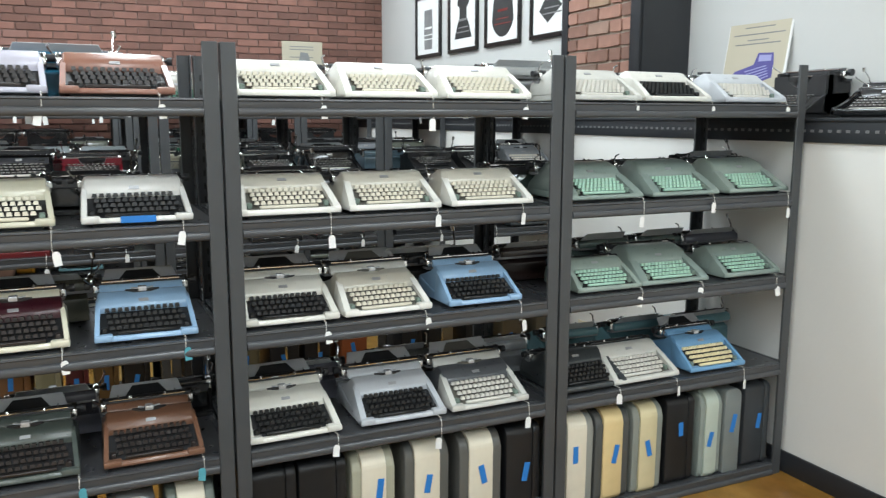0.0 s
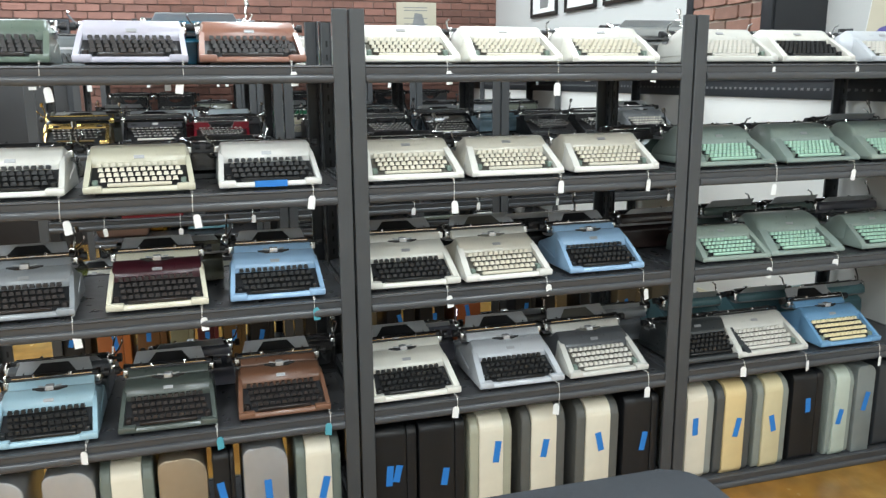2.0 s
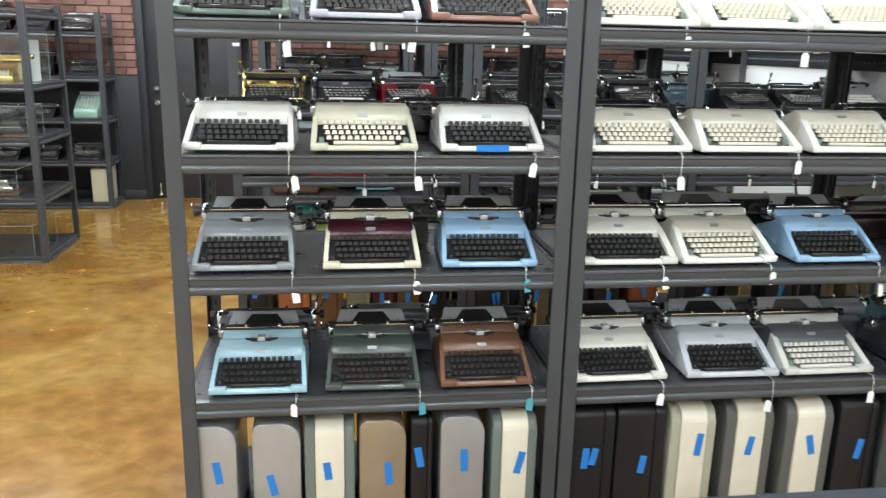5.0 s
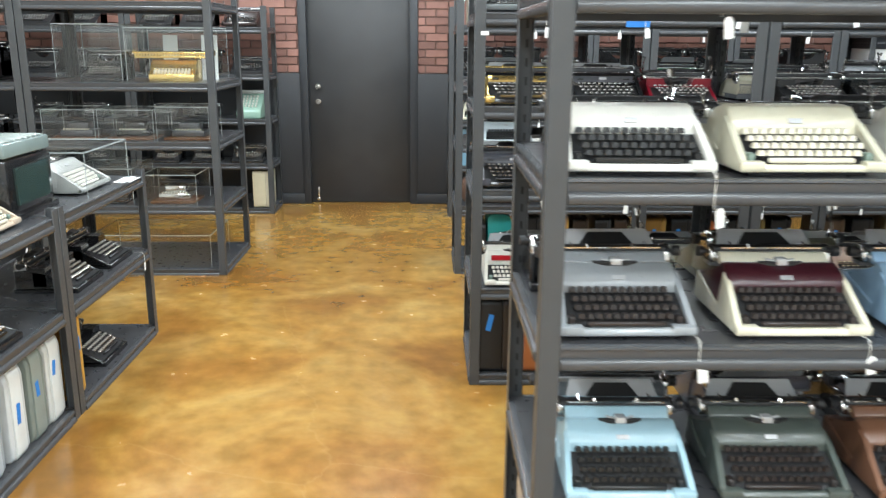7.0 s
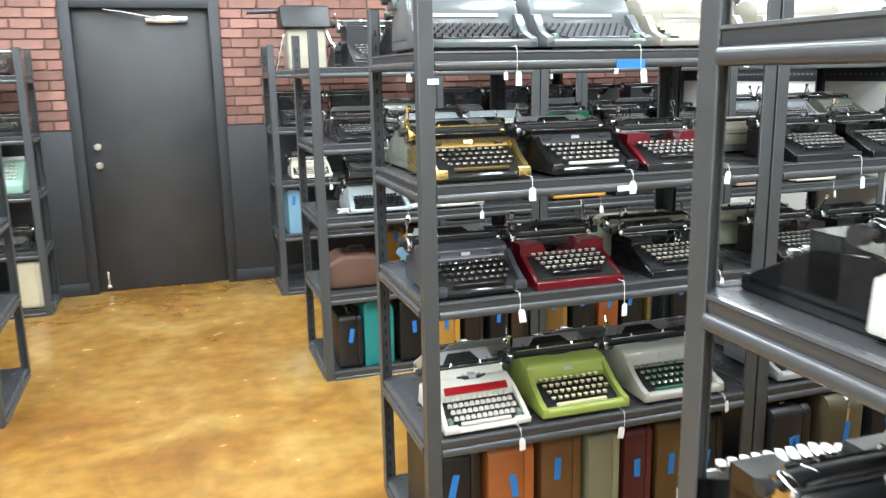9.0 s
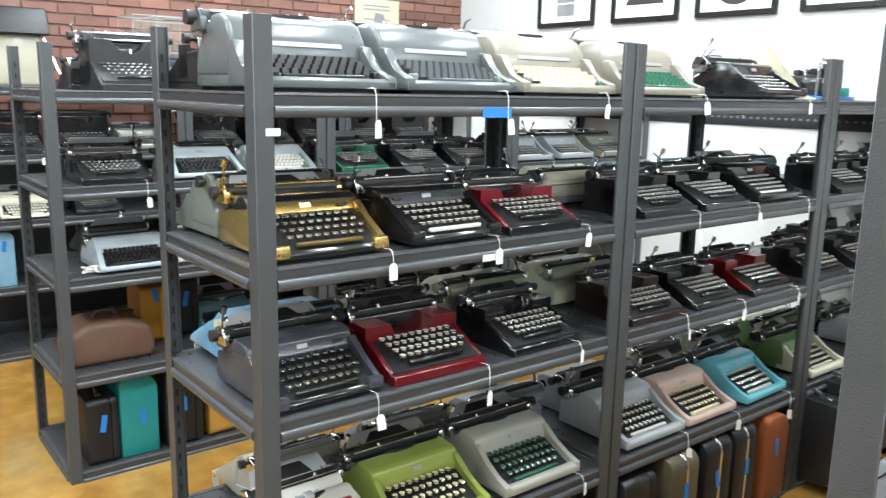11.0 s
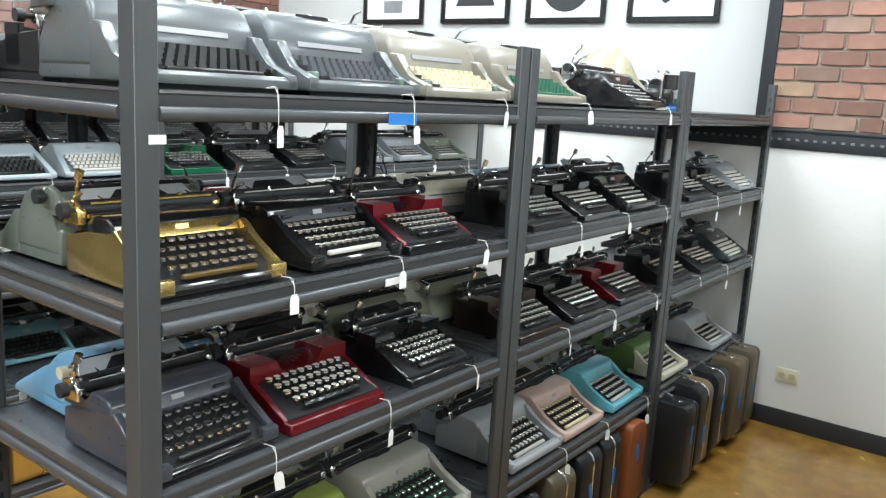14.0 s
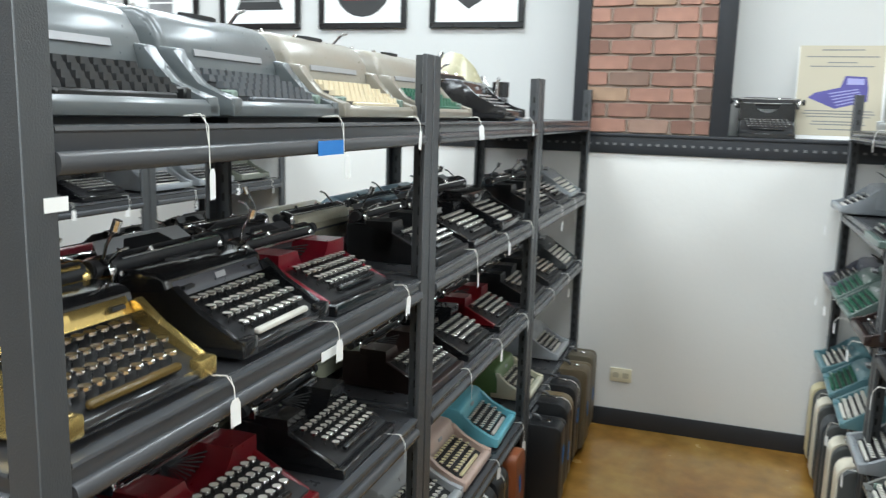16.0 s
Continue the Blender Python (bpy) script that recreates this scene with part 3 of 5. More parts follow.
        prism(bm, [(-h, 0.03), (-h, top)] + notch + [(h, top), (h, 0.03)], k1 + 0.006, k1 + 0.062, "y", 0)
        out.append(("front_plate", mesh_of(bm, "front_plate"), "body"))
        bm = new_bm()
        prism(bm, [(-h + 0.002, 0.028), (-h + 0.002, top - 0.001)] + arc(0.0, top + nr * 0.2, nr * 1.02, 192, 348, 8) + [(h - 0.002, top - 0.001), (h - 0.002, 0.028)], k1 + 0.062, D - 0.05, "y", 0)
        out.append(("body", mesh_of(bm, "body"), "body"))
        if style == "upright":
            for a in (-h, h - 0.02):
                bm = new_bm()
                box(bm, a, k1 + 0.02, 0.02, a + 0.02, D - 0.02, top + 0.02, bev, 1)
                out.append(("frame_side", mesh_of(bm, "frame_side"), "body"))
    bm = new_bm()
    prism(bm, [(k0 - 0.004, z0 - 0.014), (k1 + 0.006, z1 - 0.006), (k1 + 0.006, 0.02), (k0 - 0.004, 0.016)], -h + ck - 0.001, h - ck + 0.001, "x")
    if not s["hood"]:
        rr = W * 0.235
        for i in range(13):
            a = radians(205 + 130 * i / 12)
            rod(bm, (rr * math.cos(a), k1 + 0.055, s["car"][1] - 0.002 + rr * math.sin(a) * 0.70), (0.01 * math.cos(a), k1 + 0.1, s["car"][1] - 0.03), 0.0016, 4)
    out.append(("key_well", mesh_of(bm, "key_well"), "well"))
    bm = new_bm()
    for krow in key_places(s):
        for x, y, z, p in krow:
            key_shape(bm, s["key"], x, y, z, p)
    me = bpy.data.meshes.new("keyboard")
    bm.to_mesh(me); bm.free()
    me.materials.append(BLACK); me.materials.append(CHROME)
    out.append(("keyboard", me, "keys"))
    if s["key"] == "square":
        for sx in (-1, 1):
            bm = new_bm()
            box(bm, sx * (h - ck - 0.016) - 0.008, k0 + 0.010, z0 - 0.004, sx * (h - ck - 0.016) + 0.008, k0 + 0.036, z0 + 0.016, 0.003, 1)
            out.append(("shift_key", mesh_of(bm, "shift_key"), "shift"))
    bm = new_bm()
    me = bpy.data.meshes.new("key")
    key_shape(bm, s["key"], 0, 0, 0, key_places(s)[0][0][3])
    bm.to_mesh(me); bm.free()
    me.materials.append(BLACK); me.materials.append(CHROME)
    s["one_key"] = me
    bm = new_bm()
    sw = W * 0.29
    box(bm, -sw, k0 + 0.000, z0 - 0.004, sw, k0 + 0.013, z0 + 0.007, 0.003, 1)
    out.append(("space_bar", mesh_of(bm, "space_bar"), "space"))
    cy, cz = s["car"]
    cw, r = s["cw"], s["r"]
    bm = new_bm(); rod(bm, (-cw + 0.012, cy, cz), (cw - 0.012, cy, cz), r, 20)
    out.append(("platen", mesh_of(bm, "platen"), "platen"))
    bm = new_bm()
    box(bm, -cw + 0.008, cy - 0.004, cz - r - 0.022, cw - 0.008, cy + r + 0.020, cz - r * 0.25, 0.004, 1)
    out.append(("carriage", mesh_of(bm, "carriage"), "carriage"))
    if s["hood"]:
        bm = new_bm()
        prism(bm, [(cy + r * 0.75, cz - r), (cy + r + 0.034, cz - r - 0.01), (cy + r + 0.030, cz - 0.002), (cy + r + 0.010, cz + r * 0.55), (cy + r * 0.8, cz + r * 0.35)], -cw + 0.016, cw - 0.016, "x", 0.004, 2)
        out.append(("carriage_cover", mesh_of(bm, "carriage_cover"), "cover"))
    if style in ("portable", "wide"):
        bm = new_bm()
        prism(bm, [(cy - r - 0.030, cz - 0.026), (cy - r - 0.003, cz - 0.024), (cy - r - 0.003, cz + 0.004), (cy - r - 0.012, cz + 0.004), (cy - r - 0.028, cz - 0.014)], -cw + 0.022, cw - 0.022, "x", 0.003, 2)
        out.append(("carriage_front", mesh_of(bm, "carriage_front"), "body"))
        ht = max(z for _, z in s["hood"])
        yy = [y for y, z in s["hood"] if z == ht][0]
        bm = new_bm(); box(bm, -0.013, yy - 0.016, ht - 0.004, 0.013, yy + 0.010, ht + 0.012, 0.003, 2)
        for sx in (-1, 1):
            rod(bm, (sx * 0.014, yy, ht + 0.004), (sx * 0.034, yy + 0.006, ht + 0.006), 0.003, 6)
        out.append(("type_centre", mesh_of(bm, "type_centre"), "bright"))
    for sx in (-1, 1):
        bm = new_bm()
        prism(bm, [(cy - r - 0.004, cz - r - 0.008), (cy + r + 0.02, cz - r - 0.012), (cy + r + 0.016, cz + r * 0.6), (cy, cz + r + 0.003), (cy - r - 0.003, cz)], sx * (cw - 0.022), sx * (cw - 0.004), "x", 0.003, 1)
        out.append(("carriage_end", mesh_of(bm, "carriage_end"), "carriage_end"))
    bm = new_bm()
    rod(bm, (-cw + 0.03, cy - r - 0.001, cz + r * 0.75), (cw - 0.03, cy - r - 0.001, cz + r * 0.75), 0.0036, 6)
    for x in (-0.35, 0.35):
        rod(bm, (cw * x, cy - r - 0.002, cz + r * 0.75), (cw * x * 1.05, cy - r + 0.002, cz + r * 0.75 + 0.008), 0.005, 8)
    for x in (-0.6, 0.6):
        rod(bm, (cw * x, cy - r - 0.001, cz + r * 0.75), (cw * x, cy + r, cz + r * 1.1), 0.002, 5)
    out.append(("paper_bail", mesh_of(bm, "paper_bail"), "metal"))
    for sx in (-1, 1):
        bm = new_bm()
        rod(bm, (sx * (cw - 0.006), cy, cz), (sx * (cw + 0.006), cy, cz), 0.006, 8)
        rod(bm, (sx * (cw + 0.006), cy, cz), (sx * (cw + 0.022), cy, cz), r * 0.82, 14)
        out.append(("platen_knob", mesh_of(bm, "platen_knob"), "knob"))
    bm = new_bm()
    lx = -cw - 0.004
    chain(bm, [(lx + 0.012, cy - 0.01, cz + 0.004), (lx - 0.004, cy - r - 0.014, cz + r), (lx - 0.016, cy - r - 0.04, cz + r + 0.018), (lx - 0.012, cy - r - 0.055, cz + r + 0.024)], 0.0032, 6)
    if style in ("antique", "quiet", "royal"):
        chain(bm, [(lx + 0.012, cy, cz + 0.004), (lx + 0.010, cy - 0.012, cz + r + 0.02), (lx + 0.004, cy - 0.034, cz + r + 0.048)], 0.003, 6)
        rod(bm, (lx + 0.002, cy - 0.036, cz + r + 0.046), (lx + 0.004, cy - 0.042, cz + r + 0.064), 0.008, 8)
    out.append(("return_lever", mesh_of(bm, "return_lever"), "metal"))
    bm = new_bm()
    rod(bm, (-cw + 0.02, cy + r + 0.012, cz + 0.004), (cw - 0.02, cy + r + 0.012, cz + 0.004), 0.004, 6)
    rod(bm, (-cw + 0.02, cy - r - 0.010, cz - r * 0.5), (cw - 0.02, cy - r - 0.010, cz - r * 0.5), 0.0045, 6)
    out.append(("margin_rail", mesh_of(bm, "margin_rail"), "metal"))
    if s["rest"]:
        q = s["rest"]
        tilt = Matrix.Translation((0, cy + r + 0.004, cz + 0.002)) @ Matrix.Rotation(radians(-46), 4, "X")
        bm = new_bm()
        prism(bm, [(-cw * 0.80, 0.0), (cw * 0.80, 0.0), (cw * 0.70, q), (-cw * 0.70, q)], 0, 0.003, "y", 0.001, 1)
        bmesh.ops.transform(bm, matrix=tilt, verts=bm.verts[:])
        out.append(("paper_support", mesh_of(bm, "paper_support"), "rest"))
        bm = new_bm()
        prism(bm, [(-cw * 0.46, q * 0.10), (cw * 0.46, q * 0.10), (cw * 0.28, q * 0.80), (-cw * 0.28, q * 0.80)], -0.002, 0.001, "y")
        bmesh.ops.transform(bm, matrix=tilt, verts=bm.verts[:])
        out.append(("paper_wing", mesh_of(bm, "paper_wing"), "well"))
    if s["hood"]:
        (ya, za), (yb, zb) = s["hood"][0], s["hood"][1]
        bm = new_bm()
        t = 0.55
        ym, zm = ya + (yb - ya) * t, za + (zb - za) * t
        nx = Vector((0, -(zb - za), (yb - ya))).normalized() * 0.0022
        u = Vector((0, yb - ya, zb - za)).normalized() * 0.0055
        c = Vector((0, ym, zm)) + nx * 0.9
        pw = 0.015 if style != "office" else 0.105
        vs = [bm.verts.new(c + Vector((sx * pw, 0, 0)) + u * sy + nx * k) for k in (-0.6, 0.5) for sx, sy in ((-1, -1), (1, -1), (1, 1), (-1, 1))]
        for f in ((4, 5, 6, 7), (0, 1, 5, 4), (1, 2, 6, 5), (2, 3, 7, 6), (3, 0, 4, 7)):
            bm.faces.new([vs[i] for i in f])
        out.append(("badge", mesh_of(bm, "badge", False), "badge"))
        if style in ("portable", "wide", "quiet", "office", "royal"):
            ht = max(z for _, z in s["hood"])
            yy = [y for y, z in s["hood"] if z == ht][0]
            bm = new_bm()
            prism(bm, [(-0.026, yy - 0.012), (-0.052, yy - 0.002), (-0.052, yy + 0.004), (0.052, yy + 0.004), (0.052, yy - 0.002), (0.026, yy - 0.012)], ht - 0.01, ht + 0.0025, "z")
            out.append(("type_guide", mesh_of(bm, "type_guide"), "well"))
    TW_PARTS[style] = out
    return out


GREYCHROME = material("dull_badge", (0.40, 0.40, 0.41, 1), 0.45, 0.6)
GREYSTEEL = material("carriage_steel", (0.30, 0.30, 0.305, 1), 0.32, 0.25, vary=0.2, scale=20)


def typewriter(style, x, y, z, rz, body, keys, label, accent=None, split=False, group="typewriters on the shelves", finish=None, hood=None, base=None, badge=None, turn=0.0, scale=1.0, face=None):
    th = empty("typewriter", pose(x, y, z, 0, 0, rz + turn))
    th.scale = (scale, scale, scale)
    bodym = finish or (BLACK if body == "black" else WRINKLE if body == "wrinkle" else GOLD if body == "gold" else paint(body))
    keym = paint(keys, 0.35)
    dark = style in ("antique", "upright")
    roles = {"body": bodym, "well": WELL, "keys": keym, "space": keym if style not in ("antique", "upright") else BLACK, "platen": RUBBER,
             "carriage": GREYSTEEL if style in ("portable", "wide", "low", "quiet", "office", "flat", "dome") else IRON, "metal": GOLD if body == "gold" else CHROME, "knob": RUBBER if not accent else paint(accent),
             "rest": paint("b2b4b6", 0.4) if style in ("portable", "wide", "quiet", "office", "royal") else IRON, "badge": GREYCHROME, "foot": RUBBER, "bright": paint("d4d6d8", 0.25, 0.4), "plate": GOLD if body == "gold" else paint("55565c", 0.3, 0.3), "rail": BLACK, "cover": bodym, "carriage_end": bodym if style == "office" or body == "gold" else CHROME,
             "base": paint("6d6f72", 0.5) if style == "flat" and body in ("e6e3d9", "d8d5ca", "d6d0ba") else bodym, "shift": paint("6f7f74", 0.4) if keys not in (K, BR) else keym}
    roles["base"] = BLACK if base == "black" else roles["base"]
    roles["badge"] = GOLD if badge == "gold" else paint(badge) if badge else roles["badge"]
    roles["hood"] = roles["body"] if not hood else BLACK if hood == "black" else paint(hood)
    roles["face"] = paint(face) if face else bodym
    if style in ("flat", "wide") and keys in (CR, IV, WH):
        roles["well"] = paint("5d5a52", 0.6)
    labels = {"platen": "black rubber platen", "paper_bail": "chrome paper bail", "return_lever": "chrome return lever", "badge": "small plain metal badge"}
    for nm, me, role in style_parts(style):
        if split and nm == "keyboard":
            continue
        ob = bind(nm, me, roles[role], th, labels.get(nm, ""))
        if nm == "keyboard":
            tagged(ob, kind="stuff")
    if badge and badge != "gold":
        st = STYLES[style]
        (ya, za), (yb, zb) = st["hood"][0], st["hood"][1]
        bm = new_bm()
        prism(bm, [(ya - 0.004, za + 0.002), (yb - 0.005, zb - 0.001), (yb + 0.002, zb - 0.001), (ya + 0.003, za + 0.002)], -0.112, 0.112, "x", 0.001, 1)
        part("name_strip", bm, paint(badge), th, "coloured strip above the keys")
    if split:
        for row in key_places(STYLES[style]):
            for kx, ky, kz, p in row:
                k = bind("key", STYLES[style]["one_key"], keym, th)
                k.location = (kx, ky, kz)
    return tagged(th, label, "typewriter", group)


TAG_MESH = {}


def price_tag(x, y, z, rz, drop, teal=False):
    """A paper tag on a looped string, hanging from a machine over the shelf edge."""
    d = round(drop, 2)
    if d not in TAG_MESH:
        bm = new_bm(); chain(bm, [(0, 0.035, 0.0), (0, 0.0, 0.004), (0.001, -0.012, -0.012), (0, -0.014, -d)], 0.0008, 5)
        chain(bm, [(0.004, 0.03, 0.0), (0.004, -0.004, 0.002), (0, -0.0135, -d * 0.6)], 0.0006, 4)
        s = mesh_of(bm, "string")
        bm = new_bm(); prism(bm, [(-0.011, -d - 0.042), (0.011, -d - 0.042), (0.011, -d - 0.008), (0.006, -d), (-0.006, -d), (-0.011, -d - 0.008)], -0.0155, -0.0145, "y")
        TAG_MESH[d] = (s, mesh_of(bm, "card", False))
    th = empty("price_tag", pose(x, y, z, 0, 0, rz))
    s, c = TAG_MESH[d]
    bind("string", s, STRING, th)
    k = bind("card", c, TEALTAG if teal else PAPER, th)
    k.rotation_euler = (0, radians(random.uniform(-9, 9)), radians(random.uniform(-25, 25)))
    return tagged(th, "teal paper tag on a string" if teal else "white paper price tag hanging on a string", "price tag", "hanging price tags")


CD, CY, GG, SV, BL, TN = "ded6c2", "dcc490", "6f776f", "b6b7b8", "17181a", "a99a84"


def carry_case(kind, x, y, z, w, h, d, side, face, tapes, label, rz=0.0, group="carry cases on the bottom shelves"):
    """Upright carry case, front towards -y: kind spine (two shells and a band), box, dome or trim."""
    th = empty("carry_case", pose(x, y, z, 0, 0, rz))
    mt = 0.55 if face in (SV, TN) else 0.0
    sm, fm = paint(side, 0.45, mt), paint(face, 0.45 - mt * 0.2, mt)
    a = w / 2
    if kind == "spine":
        pr = lambda i: [(i + 0.012, 0.0), (d, 0.0), (d, h - i)] + arc(0.055 + i, h - 0.055 - i, 0.055, 90, 180, 6) + [(i, 0.02)]
        for sx, nm in ((-1, "shell"), (1, "shell")):
            bm = new_bm(); prism(bm, pr(0.006), sx * a * 0.56, sx * a, "x", 0.012, 3); part(nm, bm, sm, th)
        bm = new_bm(); prism(bm, pr(0.0), -a * 0.57, a * 0.57, "x", 0.002, 1); part("spine", bm, fm, th)
    elif kind == "dome":
        r = a * 0.82
        xz = [(-a, 0.0), (a, 0.0)] + arc(a - r, h - r, r, 0, 90, 6) + arc(-a + r * 0.5, h - r * 0.5, r * 0.5, 90, 180, 4)
        bm = new_bm(); prism(bm, xz, 0.0, d, "y", 0.02, 3); part("shell", bm, fm, th)
        bm = new_bm(); prism(bm, [(-a * 1.005, 0.002), (-a * 0.55, 0.002), (-a * 0.55, h * 1.003), (-a * 1.005, h * 0.85)], 0.05, d - 0.03, "y", 0.006, 1); part("lid", bm, sm, th)
    else:
        pts = rounded(0.0, 0.0, d, h, 0.03 if kind == "box" else 0.05, 4)
        bm = new_bm(); prism(bm, pts, -a, a * 0.55 if kind == "box" else a * 0.05, "x", 0.006, 2); part("body", bm, sm, th)
        bm = new_bm(); prism(bm, pts, a * 0.56 if kind == "box" else a * 0.06, a, "x", 0.006, 2); part("lid", bm, fm, th)
        if kind == "trim":
            bm = new_bm(); prism(bm, rounded(-0.002, -0.0, d + 0.002, h + 0.002, 0.052, 5), a * 0.0, a * 0.16, "x", 0.001, 1); part("trim_band", bm, CHROME, th, "polished metal rim")
    bm = new_bm(); chain(bm, [(0, 0.10, h - 0.008), (0, 0.105, h + 0.012), (0, 0.13, h + 0.02), (0, 0.19, h + 0.02), (0, 0.215, h + 0.012), (0, 0.22, h - 0.008)], 0.007, 8)
    part("handle", bm, IRON, th, "dark grip handle")
    bm = new_bm(); box(bm, -0.012, 0.055, h - 0.012, 0.012, 0.078, h + 0.004, 0.002, 1)
    part("latch", bm, CHROME, th, "small metal latch")
    for tx, tz, tw, tl, ang in tapes:
        bm = new_bm(); box(bm, -tw / 2, -0.0012, -tl / 2, tw / 2, 0.0, tl / 2)
        t = part("tape", bm, TAPE, th, "strip of blue masking tape")
        t.location, t.rotation_euler = (tx, -0.0012, tz), (0, radians(ang), 0)
    return tagged(th, label, "carry case", group)


NAMES = {"e6e3d9": "white", "dcdad2": "white", "d8d6d0": "white", "c9c4ae": "cream", "a9acae": "silver-grey", "6cb6c4": "turquoise", "cdb3a5": "dusty pink", "620c15": "glossy red", "780f21": "crimson", "d2cfc6": "off-white", "d8d5ca": "off-white", "d6d0ba": "cream", "b9bcc0": "silver-grey", "c9c7bf": "warm grey", "8f9396": "grey", "7db0d2": "light blue", "93b3d0": "powder blue",
         "5b2a35": "maroon", "4c534e": "dark green-grey", "74523f": "copper brown", "87948c": "sage green", "8d998f": "pale green", "6f98a0": "teal grey", "b7b4c0": "lilac grey",
         "8c6252": "rose brown", "5d6b60": "green grey", "black": "black", "wrinkle": "black wrinkle-finish", "gold": "gold-plated", "620c15": "glossy red", "780f21": "crimson", "5a5a62": "slate grey",
         "98a550": "lime green", "a9a79c": "stone grey", "c4a797": "dusty pink", "45a3b5": "turquoise", "5f7a4a": "olive green", "5f6468": "blue-grey", "585d5e": "mid grey", "42434a": "dark slate grey", "8a8478": "beige grey", "9dbcc8": "pale blue",
         "2c3038": "blue-black", "2a1d1a": "dark brown", "0f5a3c": "bottle green", "6d7064": "green-grey", "2a6f8c": "petrol blue"}


def row(items, y, z, rz, front_of, split=False):
    for it in items:
        style, x, body, keys = it[:4]
        opt = it[4] if len(it) > 4 else {}
        kn = {"1a1a1a": "black", "d6cfbc": "cream", "d2cec4": "white", "a8cbb6": "mint green", "1f5c45": "dark green", "28211f": "dark brown", "e9dcb0": "ivory"}.get(keys, "pale")
        lab = f"{NAMES.get(body, 'painted')} {'office' if style in ('office', 'upright') else 'portable'} typewriter with {kn} keys, on a {front_of}"
        typewriter(style, x, y + opt.get("dy", 0), z, rz, body, keys, opt.get("label", lab), split=split or opt.get("split", False), turn=opt.get("turn", random.uniform(-1.5, 1.5)), accent=opt.get("accent"), hood=opt.get("hood"), base=opt.get("base"), badge=opt.get("badge"), scale=opt.get("scale", 1.0), face=opt.get("face"))
        if opt.get("tag", 1) and rz in (0, 180):
            s = 1 if rz == 0 else -1
            price_tag(x + s * (0.115 + random.uniform(-0.02, 0.03)), y - s * 0.028 + opt.get("dy", 0), z + 0.012, rz, opt.get("tag", random.choice((0.02, 0.03, 0.05, 0.07))), opt.get("teal", False))


K, CR, WH, MINT, DG, BR, IV = "1a1a1a", "d6cfbc", "d2cec4", "a8cbb6", "1f5c45", "28211f", "e9dcb0"
FA = ROW_A + 0.034
on = "steel shelf"
# first row, facing south
beige = dict(hood="c6c0b1", face="e4e1d8")
row([("low", -0.645, "5d6b60", BR), ("low", -0.272, "b7b4c0", BR), ("low", 0.075, "8c6252", BR),
     ("flat", 0.565, "d2cfc6", CR, dict(face="e8e5da")), ("flat", 0.930, "d2cfc6", CR, dict(face="e8e5da")), ("flat", 1.300, "d2cfc6", CR, dict(face="e8e5da")),
     ("flat", 1.800, "c9c7bf", WH), ("flat", 2.150, "d2cfc6", K), ("flat", 2.560, "b9bcc0", WH)], FA + 0.01, LEVELS_A[4], 0, on)
row([("low", -0.640, "dcdad2", K), ("low", -0.277, "c9c4ae", CR), ("low", 0.107, "d8d6d0", K),
     ("flat", 0.573, "d8d5ca", CR, beige), ("flat", 0.937, "d8d5ca", CR, beige), ("flat", 1.312, "d8d5ca", CR, beige),
     ("dome", 1.815, "87948c", MINT), ("dome", 2.205, "87948c", MINT), ("dome", 2.600, "8d998f", MINT)], FA, LEVELS_A[3], 0, on)
row([("portable", -0.640, "8f9396", BR), ("portable", -0.254, "d6d0ba", BR, dict(hood="3f1a22", label="cream and maroon portable typewriter with dark keys, on a shelf")), ("portable", 0.113, "93b3d0", K, dict(teal=True, tag=0.03)),
     ("wide", 0.565, "d8d5ca", K), ("wide", 0.910, "c9c7bf", CR, beige), ("portable", 1.290, "93b3d0", K),
     ("flat", 1.845, "8d998f", MINT, dict(scale=0.9)), ("dome", 2.175, "87948c", MINT), ("flat", 2.595, "87948c", MINT, dict(scale=0.95))], FA + 0.005, LEVELS_A[2], 0, on)
row([("portable", -0.610, "9dbcc8", K), ("portable", -0.252, "4c534e", BR, dict(teal=True, tag=0.03)), ("portable", 0.115, "74523f", BR, dict(teal=True, tag=0.03)),
     ("wide", 0.564, "d8d5ca", K), ("wide", 0.960, "b9bcc0", K), ("wide", 1.310, "c9c7bf", WH, dict(hood="55575a", label="pale grey portable typewriter with a dark panel, on a steel shelf")),
     ("flat", 1.770, "3a3d3e", K), ("flat", 2.040, "c9c7bf", WH), ("portable", 2.420, "6f9cc0", IV)], FA - 0.005, LEVELS_A[1], 0, on)
# first row, facing north
BA = ROW_A + DEPTH + 0.05
row([("quiet", -0.09, "2a6f8c", WH), ("quiet", 1.62, "9a9c9a", WH)], BA, LEVELS_A[4], 180, on)
row([("antique", -0.630, "black", WH, dict(tag=0, dy=-0.085)), ("antique", -0.02, "black", WH, dict(tag=0)), ("antique", 0.62, "wrinkle", WH, dict(tag=0)), ("antique", 1.62, "5a6a64", DG, dict(tag=0)), ("quiet", 2.62, "8f9396", WH)], BA, LEVELS_A[3], 180, on)
row([("antique", -0.665, "black", WH), ("quiet", -0.20, "5c5a4c", WH), ("antique", 0.70, "wrinkle", WH), ("quiet", 1.14, "wrinkle", K, dict(scale=1.1)), ("quiet", 1.68, "2a1d1a", K), ("portable", 2.06, "5a6a64", DG), ("portable", 2.40, "5a6a64", DG), ("quiet", 2.66, "5a5a62", K)], BA, LEVELS_A[2], 180, on)
